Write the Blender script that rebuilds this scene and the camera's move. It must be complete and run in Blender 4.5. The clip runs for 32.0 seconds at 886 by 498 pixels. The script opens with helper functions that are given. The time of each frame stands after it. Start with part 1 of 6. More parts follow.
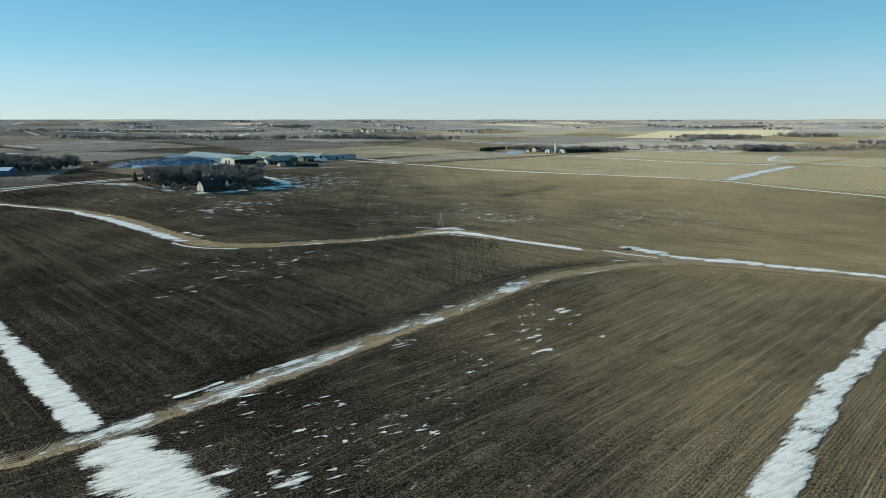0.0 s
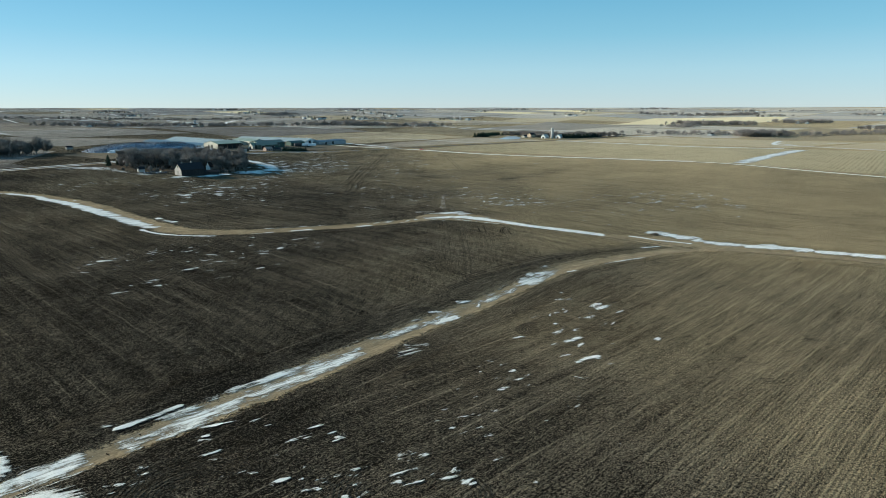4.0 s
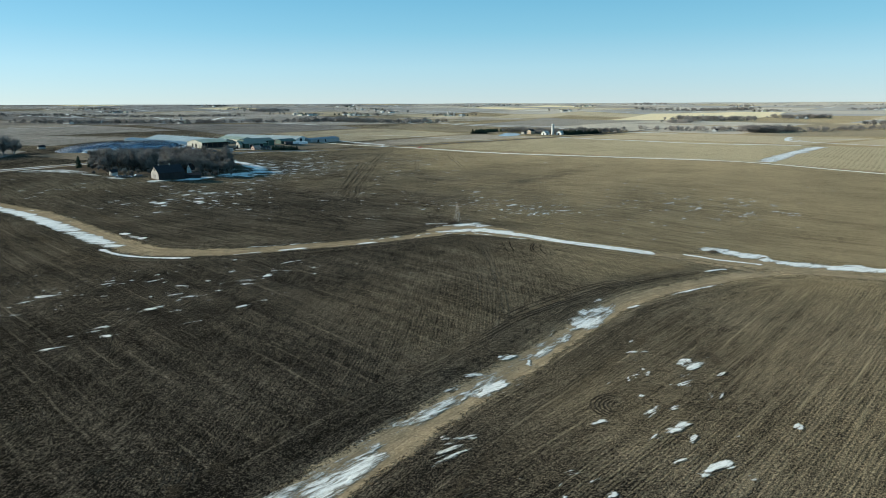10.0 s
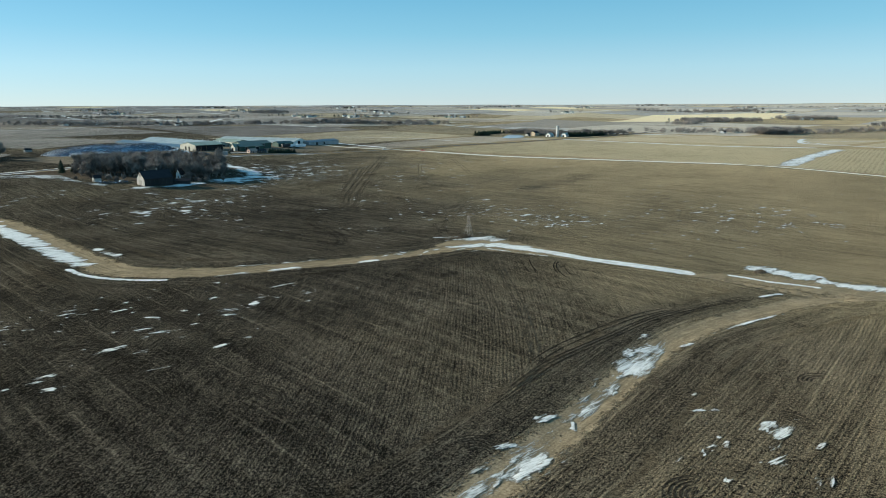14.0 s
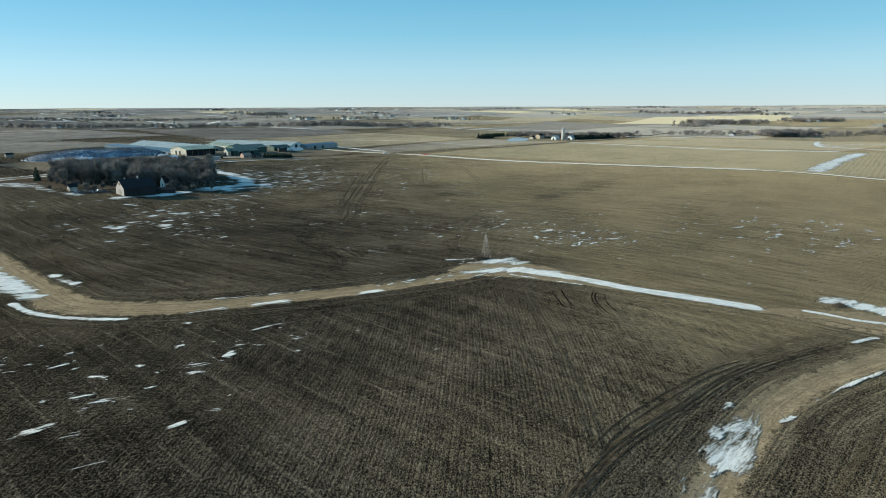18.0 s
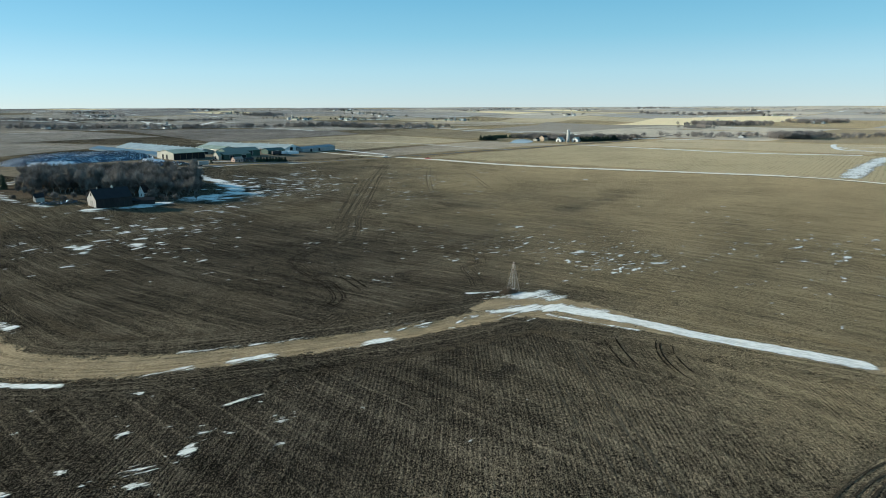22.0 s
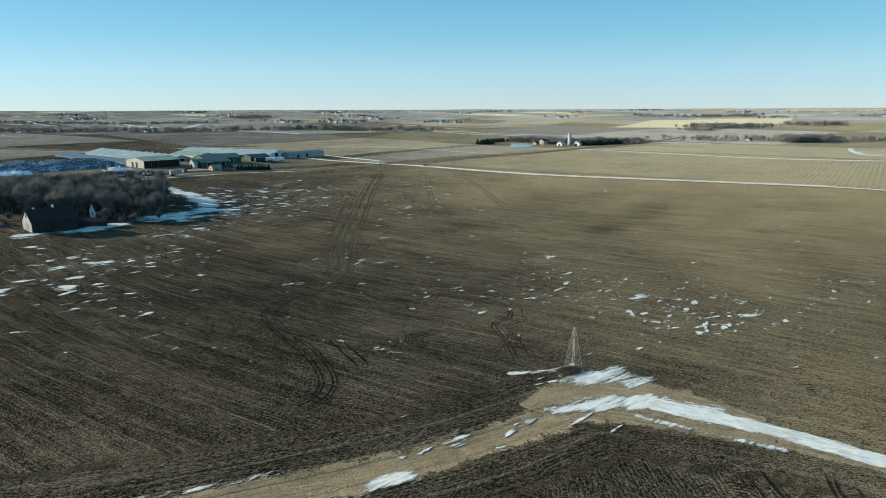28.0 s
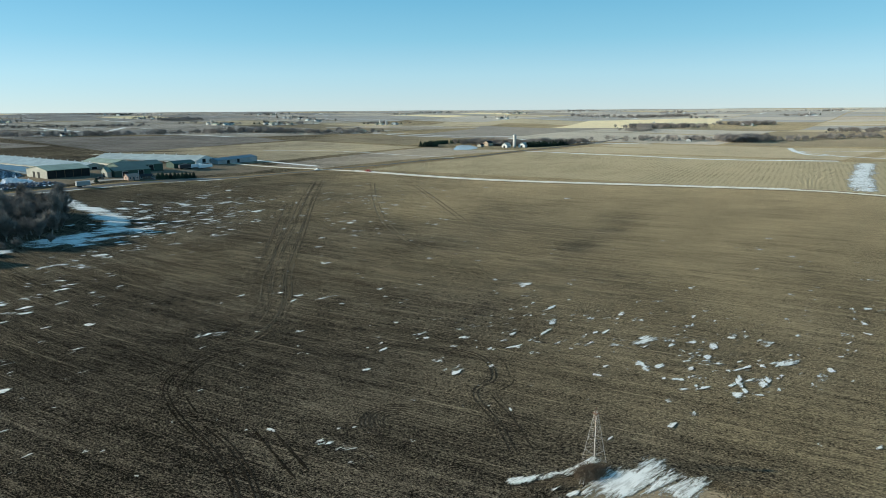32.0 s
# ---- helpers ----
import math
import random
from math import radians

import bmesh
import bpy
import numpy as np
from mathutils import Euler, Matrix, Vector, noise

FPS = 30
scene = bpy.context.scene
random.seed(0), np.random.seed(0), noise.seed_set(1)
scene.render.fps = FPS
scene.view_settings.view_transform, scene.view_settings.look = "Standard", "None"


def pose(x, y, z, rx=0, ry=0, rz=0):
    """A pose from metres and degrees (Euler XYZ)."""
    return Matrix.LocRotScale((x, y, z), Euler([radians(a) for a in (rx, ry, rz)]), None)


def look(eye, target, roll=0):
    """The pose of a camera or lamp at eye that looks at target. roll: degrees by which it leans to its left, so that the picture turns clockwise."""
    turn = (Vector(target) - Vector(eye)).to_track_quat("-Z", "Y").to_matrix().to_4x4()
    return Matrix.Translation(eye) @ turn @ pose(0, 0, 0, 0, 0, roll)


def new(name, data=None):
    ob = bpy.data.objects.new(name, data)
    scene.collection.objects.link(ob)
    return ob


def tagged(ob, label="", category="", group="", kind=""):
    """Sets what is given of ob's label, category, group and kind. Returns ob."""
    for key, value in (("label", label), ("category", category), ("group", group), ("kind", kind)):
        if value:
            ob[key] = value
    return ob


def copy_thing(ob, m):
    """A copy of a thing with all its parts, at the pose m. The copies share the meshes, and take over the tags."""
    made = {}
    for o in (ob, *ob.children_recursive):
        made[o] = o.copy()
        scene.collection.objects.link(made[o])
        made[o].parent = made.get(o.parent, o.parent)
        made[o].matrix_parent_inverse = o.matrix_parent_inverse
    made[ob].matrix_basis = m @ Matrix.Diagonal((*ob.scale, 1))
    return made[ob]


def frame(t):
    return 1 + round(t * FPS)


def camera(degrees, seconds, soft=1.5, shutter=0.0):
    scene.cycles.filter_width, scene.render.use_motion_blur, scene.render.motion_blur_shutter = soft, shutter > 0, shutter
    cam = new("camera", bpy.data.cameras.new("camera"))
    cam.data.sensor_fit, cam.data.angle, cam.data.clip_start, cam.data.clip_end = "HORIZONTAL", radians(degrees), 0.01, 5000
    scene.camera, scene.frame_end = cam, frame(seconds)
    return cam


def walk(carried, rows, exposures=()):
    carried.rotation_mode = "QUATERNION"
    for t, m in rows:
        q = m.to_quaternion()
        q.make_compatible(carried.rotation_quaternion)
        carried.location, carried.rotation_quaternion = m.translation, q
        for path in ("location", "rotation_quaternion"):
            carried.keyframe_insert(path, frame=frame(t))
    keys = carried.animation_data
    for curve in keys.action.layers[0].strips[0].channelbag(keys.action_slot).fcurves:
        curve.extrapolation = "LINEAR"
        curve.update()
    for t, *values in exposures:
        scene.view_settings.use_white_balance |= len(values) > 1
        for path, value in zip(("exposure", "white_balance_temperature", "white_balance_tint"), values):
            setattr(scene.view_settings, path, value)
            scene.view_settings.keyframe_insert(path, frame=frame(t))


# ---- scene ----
cam = camera(69.0, 32.0, 0.5)
PATH = [
    (0.0, -0.66, 0.06, 60.00, 78.400, 0.014, -0.004),
    (0.5, -1.54, 3.98, 58.26, 78.335, -0.020, -0.196),
    (1.0, -2.44, 7.97, 56.55, 78.257, -0.056, -0.331),
    (1.5, -3.29, 12.08, 54.94, 78.135, -0.083, -0.455),
    (2.0, -4.14, 16.32, 53.58, 77.989, -0.085, -0.571),
    (2.5, -4.93, 20.72, 52.68, 77.889, -0.052, -0.695),
    (3.0, -5.69, 25.22, 52.13, 77.779, 0.020, -0.817),
    (3.5, -6.43, 29.65, 51.75, 77.631, 0.057, -0.904),
    (5.5, -9.21, 47.04, 51.24, 77.175, 0.123, -1.005),
    (6.0, -10.09, 51.15, 51.17, 77.112, 0.139, -1.044),
    (6.5, -10.94, 55.06, 51.14, 77.105, 0.152, -1.103),
    (7.0, -11.77, 58.79, 51.14, 77.117, 0.163, -1.178),
    (7.5, -12.57, 62.38, 51.15, 77.128, 0.173, -1.264),
    (8.0, -13.35, 65.85, 51.18, 77.125, 0.183, -1.355),
    (8.5, -14.11, 69.23, 51.19, 77.112, 0.192, -1.447),
    (9.0, -14.85, 72.52, 51.18, 77.100, 0.199, -1.535),
    (9.5, -15.56, 75.76, 51.14, 77.115, 0.210, -1.614),
    (10.0, -16.21, 78.96, 51.07, 77.135, 0.223, -1.735),
    (10.5, -16.79, 82.11, 50.99, 77.144, 0.237, -1.899),
    (11.0, -17.28, 85.24, 50.91, 77.143, 0.252, -2.097),
    (11.5, -17.68, 88.36, 50.86, 77.156, 0.267, -2.277),
    (12.0, -18.03, 91.57, 50.83, 77.177, 0.268, -2.443),
    (12.5, -18.39, 94.96, 50.76, 77.207, 0.269, -2.224),
    (13.0, -18.59, 98.64, 50.73, 77.208, 0.243, -1.659),
    (13.5, -18.87, 102.59, 50.72, 77.215, 0.232, -1.723),
    (14.0, -19.26, 106.71, 50.67, 77.262, 0.235, -1.760),
    (14.5, -19.70, 110.90, 50.62, 77.302, 0.250, -1.788),
    (16.5, -21.59, 127.65, 50.45, 77.365, 0.263, -1.898),
    (17.0, -22.00, 132.00, 50.45, 77.384, 0.270, -1.892),
    (17.5, -22.43, 136.42, 50.50, 77.413, 0.271, -1.856),
    (18.0, -22.90, 140.92, 50.57, 77.428, 0.269, -1.808),
    (18.5, -23.41, 145.50, 50.68, 77.426, 0.262, -1.764),
    (19.0, -24.00, 150.14, 50.79, 77.411, 0.244, -1.744),
    (19.5, -24.67, 154.84, 50.89, 77.399, 0.208, -1.768),
    (20.0, -25.39, 159.59, 50.98, 77.399, 0.168, -1.836),
    (20.5, -26.12, 164.37, 51.04, 77.418, 0.160, -1.907),
    (21.0, -26.78, 169.14, 51.07, 77.432, 0.166, -1.997),
    (21.5, -27.39, 173.83, 51.06, 77.450, 0.180, -2.025),
    (22.0, -27.91, 178.37, 51.07, 77.464, 0.202, -2.046),
    (22.5, -28.41, 182.85, 51.18, 77.473, 0.234, -2.042),
    (23.0, -28.89, 187.31, 51.34, 77.487, 0.238, -2.024),
    (23.5, -29.42, 191.80, 51.46, 77.502, 0.240, -2.030),
    (24.0, -30.00, 196.31, 51.58, 77.519, 0.241, -2.056),
    (24.5, -30.60, 200.83, 51.65, 77.535, 0.234, -2.098),
    (25.0, -31.20, 205.37, 51.70, 77.553, 0.225, -2.136),
    (25.5, -31.80, 209.94, 51.72, 77.574, 0.218, -2.172),
    (27.5, -33.83, 227.84, 51.21, 77.630, 0.213, -2.321),
    (28.0, -34.31, 232.52, 51.20, 77.646, 0.229, -2.955),
    (28.5, -34.78, 237.20, 51.14, 77.670, 0.253, -4.636),
    (29.0, -35.28, 241.90, 51.04, 77.697, 0.306, -6.102),
    (29.5, -35.65, 246.65, 50.96, 77.709, 0.347, -6.616),
    (30.0, -35.91, 251.48, 50.91, 77.719, 0.366, -7.056),
    (30.5, -36.04, 256.38, 50.93, 77.739, 0.375, -7.553),
    (31.0, -36.08, 261.29, 50.98, 77.744, 0.375, -7.799),
    (31.5, -36.09, 266.21, 51.05, 77.729, 0.376, -8.087),
    (32.0, -36.08, 271.12, 51.16, 77.717, 0.390, -8.299),
]
walk(cam, [(t, pose(x, y, z, rx, ry, rz)) for t, x, y, z, rx, ry, rz in PATH], [(0.0, 0.53, 6250, 2), (3.0, 0.57, 6250, 2), (6.0, 0.68, 6250, 2), (32.0, 0.68, 6250, 2)])

# ---- light ----
SUN_EL, SUN_AZ = 18.0, 284.0      # degrees above the horizon; clockwise from +y
sun_way = Vector((math.sin(radians(SUN_AZ)) * math.cos(radians(SUN_EL)),
                  math.cos(radians(SUN_AZ)) * math.cos(radians(SUN_EL)), math.sin(radians(SUN_EL))))
world = bpy.data.worlds.new("winter_sky")
scene.world = world
world.use_nodes = True
wt = world.node_tree
sky = wt.nodes.new("ShaderNodeTexSky")
sky.sky_type = "NISHITA"
sky.sun_disc = False
sky.sun_elevation, sky.sun_rotation = radians(SUN_EL), radians(SUN_AZ)
sky.altitude, sky.air_density, sky.dust_density, sky.ozone_density = 2000, 0.9, 0.0, 3.5
# the clear winter air: pale at the horizon, deep cyan above
wcoord = wt.nodes.new("ShaderNodeTexCoord")
wsplit = wt.nodes.new("ShaderNodeSeparateXYZ")
wt.links.new(wcoord.outputs["Generated"], wsplit.inputs[0])
wramp = wt.nodes.new("ShaderNodeValToRGB")
for place, col in ((0.0, (0.405, 0.468, 0.525)), (0.05, (0.335, 0.49, 0.56)), (0.10, (0.205, 0.43, 0.535)), (0.16, (0.13, 0.365, 0.505)), (1.0, (0.04, 0.13, 0.28))):
    stop = wramp.color_ramp.elements.new(place) if 0 < place < 1 else wramp.color_ramp.elements[0 if place == 0 else -1]
    stop.color = (*col, 1)
wt.links.new(wsplit.outputs["Z"], wramp.inputs[0])
wscale = wt.nodes.new("ShaderNodeVectorMath")
wscale.operation = "SCALE"
wscale.inputs["Scale"].default_value = 0.085
wt.links.new(sky.outputs[0], wscale.inputs[0])
wmix = wt.nodes.new("ShaderNodeMix")
wmix.data_type = "RGBA"
wmix.inputs[0].default_value = 0.66
wt.links.new(wscale.outputs[0], wmix.inputs[6])
wt.links.new(wramp.outputs[0], wmix.inputs[7])
wt.links.new(wmix.outputs[2], wt.nodes["Background"].inputs[0])
wt.nodes["Background"].inputs[1].default_value = 0.95
sun_data = bpy.data.lights.new("sun", "SUN")
sun_data.energy, sun_data.angle, sun_data.color = 5.0, radians(0.53), (1.0, 0.90, 0.755)
sun = new("sun", sun_data)
sun.matrix_world = look(sun_way * 300, (0, 0, 0))

# ---- material helpers ----


def blank(name, rough=0.9, metal=0.0, spec=0.3):
    m = bpy.data.materials.new(name)
    m.use_nodes = True
    b = m.node_tree.nodes["Principled BSDF"]
    b.inputs["Roughness"].default_value = rough
    b.inputs["Metallic"].default_value = metal
    b.inputs["Specular IOR Level"].default_value = spec
    return m, m.node_tree, b


def wire(t, a, b):
    t.links.new(a, b)


def coords(t, sx=1.0, sy=1.0, sz=1.0, turn=0.0):
    tc = t.nodes.new("ShaderNodeTexCoord")
    mp = t.nodes.new("ShaderNodeMapping")
    mp.inputs["Scale"].default_value = (sx, sy, sz)
    mp.inputs["Rotation"].default_value = (0, 0, radians(turn))
    wire(t, tc.outputs["Object"], mp.inputs[0])
    return mp.outputs[0]


def speck(t, vec, scale, detail=3.0, rough=0.6, warp=0.0):
    n = t.nodes.new("ShaderNodeTexNoise")
    n.inputs["Scale"].default_value, n.inputs["Detail"].default_value = scale, detail
    n.inputs["Roughness"].default_value, n.inputs["Distortion"].default_value = rough, warp
    wire(t, vec, n.inputs["Vector"])
    return n.outputs[0]


def put(t, socket, value):
    if hasattr(value, "is_linked"):
        wire(t, value, socket)
    else:
        socket.default_value = value


def calc(t, op, a, b=0.0, clamp=False):
    n = t.nodes.new("ShaderNodeMath")
    n.operation, n.use_clamp = op, clamp
    put(t, n.inputs[0], a)
    put(t, n.inputs[1], b)
    return n.outputs[0]


def span(t, v, lo, hi, a=0.0, b=1.0):
    n = t.nodes.new("ShaderNodeMapRange")
    n.interpolation_type = "SMOOTHSTEP"
    put(t, n.inputs[0], v)
    for i, x in enumerate((lo, hi, a, b)):
        put(t, n.inputs[i + 1], x)
    return n.outputs[0]


def blend(t, f, a, b):
    n = t.nodes.new("ShaderNodeMix")
    n.data_type = "RGBA"
    put(t, n.inputs[0], f)
    put(t, n.inputs[6], a if hasattr(a, "is_linked") else (*a, 1))
    put(t, n.inputs[7], b if hasattr(b, "is_linked") else (*b, 1))
    return n.outputs[2]


def relief(t, bsdf, h, strength=0.5, dist=0.1):
    n = t.nodes.new("ShaderNodeBump")
    n.inputs["Strength"].default_value, n.inputs["Distance"].default_value = strength, dist
    wire(t, h, n.inputs["Height"])
    wire(t, n.outputs[0], bsdf.inputs["Normal"])


def given(t, name):
    n = t.nodes.new("ShaderNodeAttribute")
    n.attribute_name = name
    return n.outputs["Fac"]


def rows_vector(t, sx, sy):
    """Coordinates along and across the rows of a field."""
    n = t.nodes.new("ShaderNodeCombineXYZ")
    wire(t, calc(t, "MULTIPLY", given(t, "lane"), sx), n.inputs[0])
    wire(t, calc(t, "MULTIPLY", given(t, "row"), sy), n.inputs[1])
    return n.outputs[0]


def soil_material(name, dark, straw, stripe=0.0):
    """Worked soil with crop residue lying in rows; the rows, the passes and the residue tone are laid down in the mesh.
    """
    m, t, b = blank(name, 1.0, 0, 0.0)
    c = coords(t)
    cover_light = given(t, "cover_light")
    bits = speck(t, rows_vector(t, 1.9, 4.2), 1.0, 3, 0.75)
    clods = speck(t, c, 4.6, 2, 0.8)
    crumbs = speck(t, c, 1.25, 4, 0.8)
    clumps = speck(t, c, 0.46, 4, 0.78, 0.5)
    lines = speck(t, rows_vector(t, 0.10, 1.3), 1.0, 3, 0.65)
    band = given(t, "band")
    swath = t.nodes.new("ShaderNodeCombineXYZ")
    wire(t, calc(t, "MULTIPLY", band, 0.30), swath.inputs[0])
    wire(t, calc(t, "MULTIPLY", given(t, "along"), 0.016), swath.inputs[1])
    passes = speck(t, swath.outputs[0], 1.0, 3, 0.6)
    wide, huge = speck(t, c, 0.035, 4, 0.55), speck(t, c, 0.008, 3, 0.5)
    sway = calc(t, "MULTIPLY", speck(t, rows_vector(t, 0.05, 0.10), 1.0, 2, 0.5), 6.0)
    drill = calc(t, "SINE", calc(t, "ADD", calc(t, "MULTIPLY", given(t, "row"), 2 * math.pi / 0.76), sway))
    shown = span(t, speck(t, c, 0.05, 4, 0.7), 0.42, 0.66)
    seam = calc(t, "SINE", calc(t, "ADD", calc(t, "MULTIPLY", band, 2 * math.pi / 4.57), calc(t, "MULTIPLY", wide, 3.0)))
    seam = calc(t, "MULTIPLY", span(t, seam, 0.86, 1.0), span(t, speck(t, swath.outputs[0], 2.3, 3, 0.7), 0.42, 0.62))
    f = calc(t, "ADD", calc(t, "MULTIPLY", bits, 0.55), calc(t, "MULTIPLY", clods, 0.45))
    f = calc(t, "ADD", f, calc(t, "MULTIPLY", seam, 0.05))
    for v, k in ((crumbs, 0.24), (clumps, 0.13), (lines, 0.16), (passes, 0.13), (wide, 0.11), (huge, 0.07)):
        f = calc(t, "ADD", f, calc(t, "MULTIPLY", calc(t, "SUBTRACT", v, 0.5), k))
    f = calc(t, "ADD", f, calc(t, "MULTIPLY", calc(t, "SUBTRACT", cover_light, 0.57), 0.30))
    f = calc(t, "ADD", f, calc(t, "MULTIPLY", calc(t, "MULTIPLY", drill, shown), 0.020))
    if stripe:
        comb = calc(t, "SINE", calc(t, "ADD", calc(t, "MULTIPLY", given(t, "row"), 2 * math.pi / 3.7), calc(t, "MULTIPLY", wide, 5.0)))
        f = calc(t, "ADD", f, calc(t, "MULTIPLY", comb, stripe))
    k = span(t, f, 0.545, 0.60)
    k1 = span(t, f, 0.42, 0.525)
    earth = blend(t, span(t, wide, 0.35, 0.7), dark, tuple(v * 1.3 for v in dark))
    grey = (straw[0] * 0.85, straw[1] * 0.92, straw[2] * 1.13)
    straw = blend(t, span(t, calc(t, "ADD", cover_light, calc(t, "MULTIPLY", huge, 0.5)), 0.55, 1.05), grey, straw)
    pale = blend(t, calc(t, "MULTIPLY", span(t, clumps, 0.3, 0.7), 0.3), straw, dark)
    # the darkest tone carries the shadows between clods in the soil colour
    earth = blend(t, k1, tuple(v * 0.5 for v in dark), blend(t, 0.33, earth, straw))
    wire(t, blend(t, k, earth, pale), b.inputs["Base Color"])
    h = calc(t, "ADD", calc(t, "ADD", calc(t, "MULTIPLY", bits, 0.5), clods), calc(t, "MULTIPLY", crumbs, 1.3))
    h = calc(t, "ADD", h, calc(t, "ADD", calc(t, "MULTIPLY", lines, 0.6), calc(t, "MULTIPLY", drill, 0.14)))
    relief(t, b, h, 1.0, 1.0)
    return m


def grass_material(name, a, b2, c2, ragged=False, streaked=False):
    m, t, b = blank(name, 1.0, 0, 0.0)
    c = coords(t)
    n1, n2, n3 = speck(t, c, 2.4, 4, 0.7), speck(t, c, 0.22, 4, 0.6, 0.6), speck(t, c, 0.03, 3)
    col = blend(t, span(t, n2, 0.35, 0.65), a, b2)
    col = blend(t, span(t, n1, 0.48, 0.70), col, c2)
    col = blend(t, calc(t, "MULTIPLY", span(t, n1, 0.50, 0.36), 0.55), col, tuple(v * 0.34 for v in a))
    col = blend(t, calc(t, "MULTIPLY", span(t, n3, 0.45, 0.65), 0.35), col, tuple(v * 0.5 for v in a))
    col = blend(t, calc(t, "MULTIPLY", span(t, speck(t, c, 0.09, 5, 0.7, 1.0), 0.46, 0.62), 0.35), col, (a[0] * 0.36, a[1] * 0.40, a[2] * 0.42))
    if streaked:
        # old wheel lines and flattened stems run along the strip
        flow = t.nodes.new("ShaderNodeCombineXYZ")
        wire(t, calc(t, "MULTIPLY", given(t, "across"), 1.1), flow.inputs[0])
        wire(t, calc(t, "MULTIPLY", given(t, "run"), 0.07), flow.inputs[1])
        n4 = speck(t, flow.outputs[0], 1.0, 5, 0.72, 0.4)
        col = blend(t, calc(t, "MULTIPLY", span(t, n4, 0.50, 0.66), 0.6), col, tuple(v * 0.40 for v in a))
        col = blend(t, calc(t, "MULTIPLY", span(t, n4, 0.46, 0.34), 0.5), col, c2)
    wire(t, col, b.inputs["Base Color"])
    if ragged:
        rag = calc(t, "ADD", calc(t, "MULTIPLY", n1, 0.9), calc(t, "MULTIPLY", speck(t, c, 0.35, 5, 0.7), 1.1))
        wire(t, span(t, calc(t, "ADD", calc(t, "MULTIPLY", given(t, "inner"), 1.0), rag), 1.12, 1.42), b.inputs["Alpha"])
    relief(t, b, n1, 0.9, 0.2)
    return m


def snow_material(name, thin=0.5, body=0.62, way=-32, grain=1.1):
    """Old crusted snow; it lies in wind-drawn streaks and lets the ground show where it is thin."""
    m, t, b = blank(name, 0.55, 0, 0.4)
    c = coords(t)
    n1, n2 = speck(t, c, 3.2, 4, 0.8), speck(t, c, 0.5, 4, 0.6)
    turned = t.nodes.new("ShaderNodeMapping")
    turned.inputs["Rotation"].default_value = (0, 0, radians(way))
    wire(t, c, turned.inputs[0])
    drawn = t.nodes.new("ShaderNodeMapping")
    drawn.inputs["Scale"].default_value = (0.22, 1.15, 1)
    wire(t, turned.outputs[0], drawn.inputs[0])
    n3 = speck(t, drawn.outputs[0], grain, 6, 0.74, 0.7)
    f = calc(t, "ADD", calc(t, "MULTIPLY", n1, 0.45), calc(t, "MULTIPLY", n3, 1.35))
    f = calc(t, "ADD", f, calc(t, "MULTIPLY", given(t, "depth"), body))
    wire(t, span(t, f, thin + 0.45, thin + 0.56), b.inputs["Alpha"])
    white = blend(t, n2, (0.89, 0.87, 0.815), (0.74, 0.72, 0.675))
    white = blend(t, span(t, n3, 0.55, 0.40), white, (0.60, 0.58, 0.53))
    dirt = blend(t, n1, (0.26, 0.23, 0.18), (0.46, 0.43, 0.36))
    wire(t, blend(t, span(t, f, thin + 0.74, thin + 0.50), white, dirt), b.inputs["Base Color"])
    relief(t, b, calc(t, "ADD", n1, n3), 0.8, 0.25)
    return m


def plain_material(name, col, var=0.25, scale=1.5, rough=0.8, metal=0.0, bump=0.0, stretch=(1, 1, 1)):
    """One colour with grain and stains of two sizes."""
    m, t, b = blank(name, rough, metal)
    c = coords(t, *stretch)
    n1, n2 = speck(t, c, scale, 4, 0.65), speck(t, c, scale * 0.12, 3, 0.6)
    f = calc(t, "ADD", calc(t, "MULTIPLY", n1, 0.5), calc(t, "MULTIPLY", n2, 0.5))
    info = t.nodes.new("ShaderNodeObjectInfo")
    f = calc(t, "ADD", f, calc(t, "MULTIPLY", calc(t, "SUBTRACT", info.outputs["Random"], 0.5), 0.25))
    k = span(t, f, 0.3, 0.7)
    wire(t, blend(t, k, tuple(v * (1 - var) for v in col), tuple(min(1, v * (1 + var)) for v in col)), b.inputs["Base Color"])
    if bump:
        relief(t, b, n1, bump, 0.1)
    return m


def ribbed_material(name, col, pitch=0.9, turn=0.0, rough=0.45, metal=0.2):
    """Ribbed steel sheet, weathered in streaks."""
    m, t, b = blank(name, rough, metal)
    c = coords(t)
    w = t.nodes.new("ShaderNodeTexWave")
    w.inputs["Scale"].default_value = 0.314 / pitch
    mp = t.nodes.new("ShaderNodeMapping")
    mp.inputs["Rotation"].default_value = (0, 0, radians(turn))
    wire(t, c, mp.inputs[0])
    wire(t, mp.outputs[0], w.inputs["Vector"])
    n1, n2 = speck(t, c, 0.12, 4, 0.6), speck(t, coords(t, 0.2, 0.2, 2.0), 0.8, 3)
    k = calc(t, "ADD", calc(t, "MULTIPLY", n1, 0.6), calc(t, "MULTIPLY", n2, 0.4))
    col2 = blend(t, span(t, k, 0.35, 0.65), tuple(v * 0.78 for v in col), tuple(min(1, v * 1.12) for v in col))
    wire(t, col2, b.inputs["Base Color"])
    relief(t, b, w.outputs["Fac"], 0.35, 0.05)
    return m


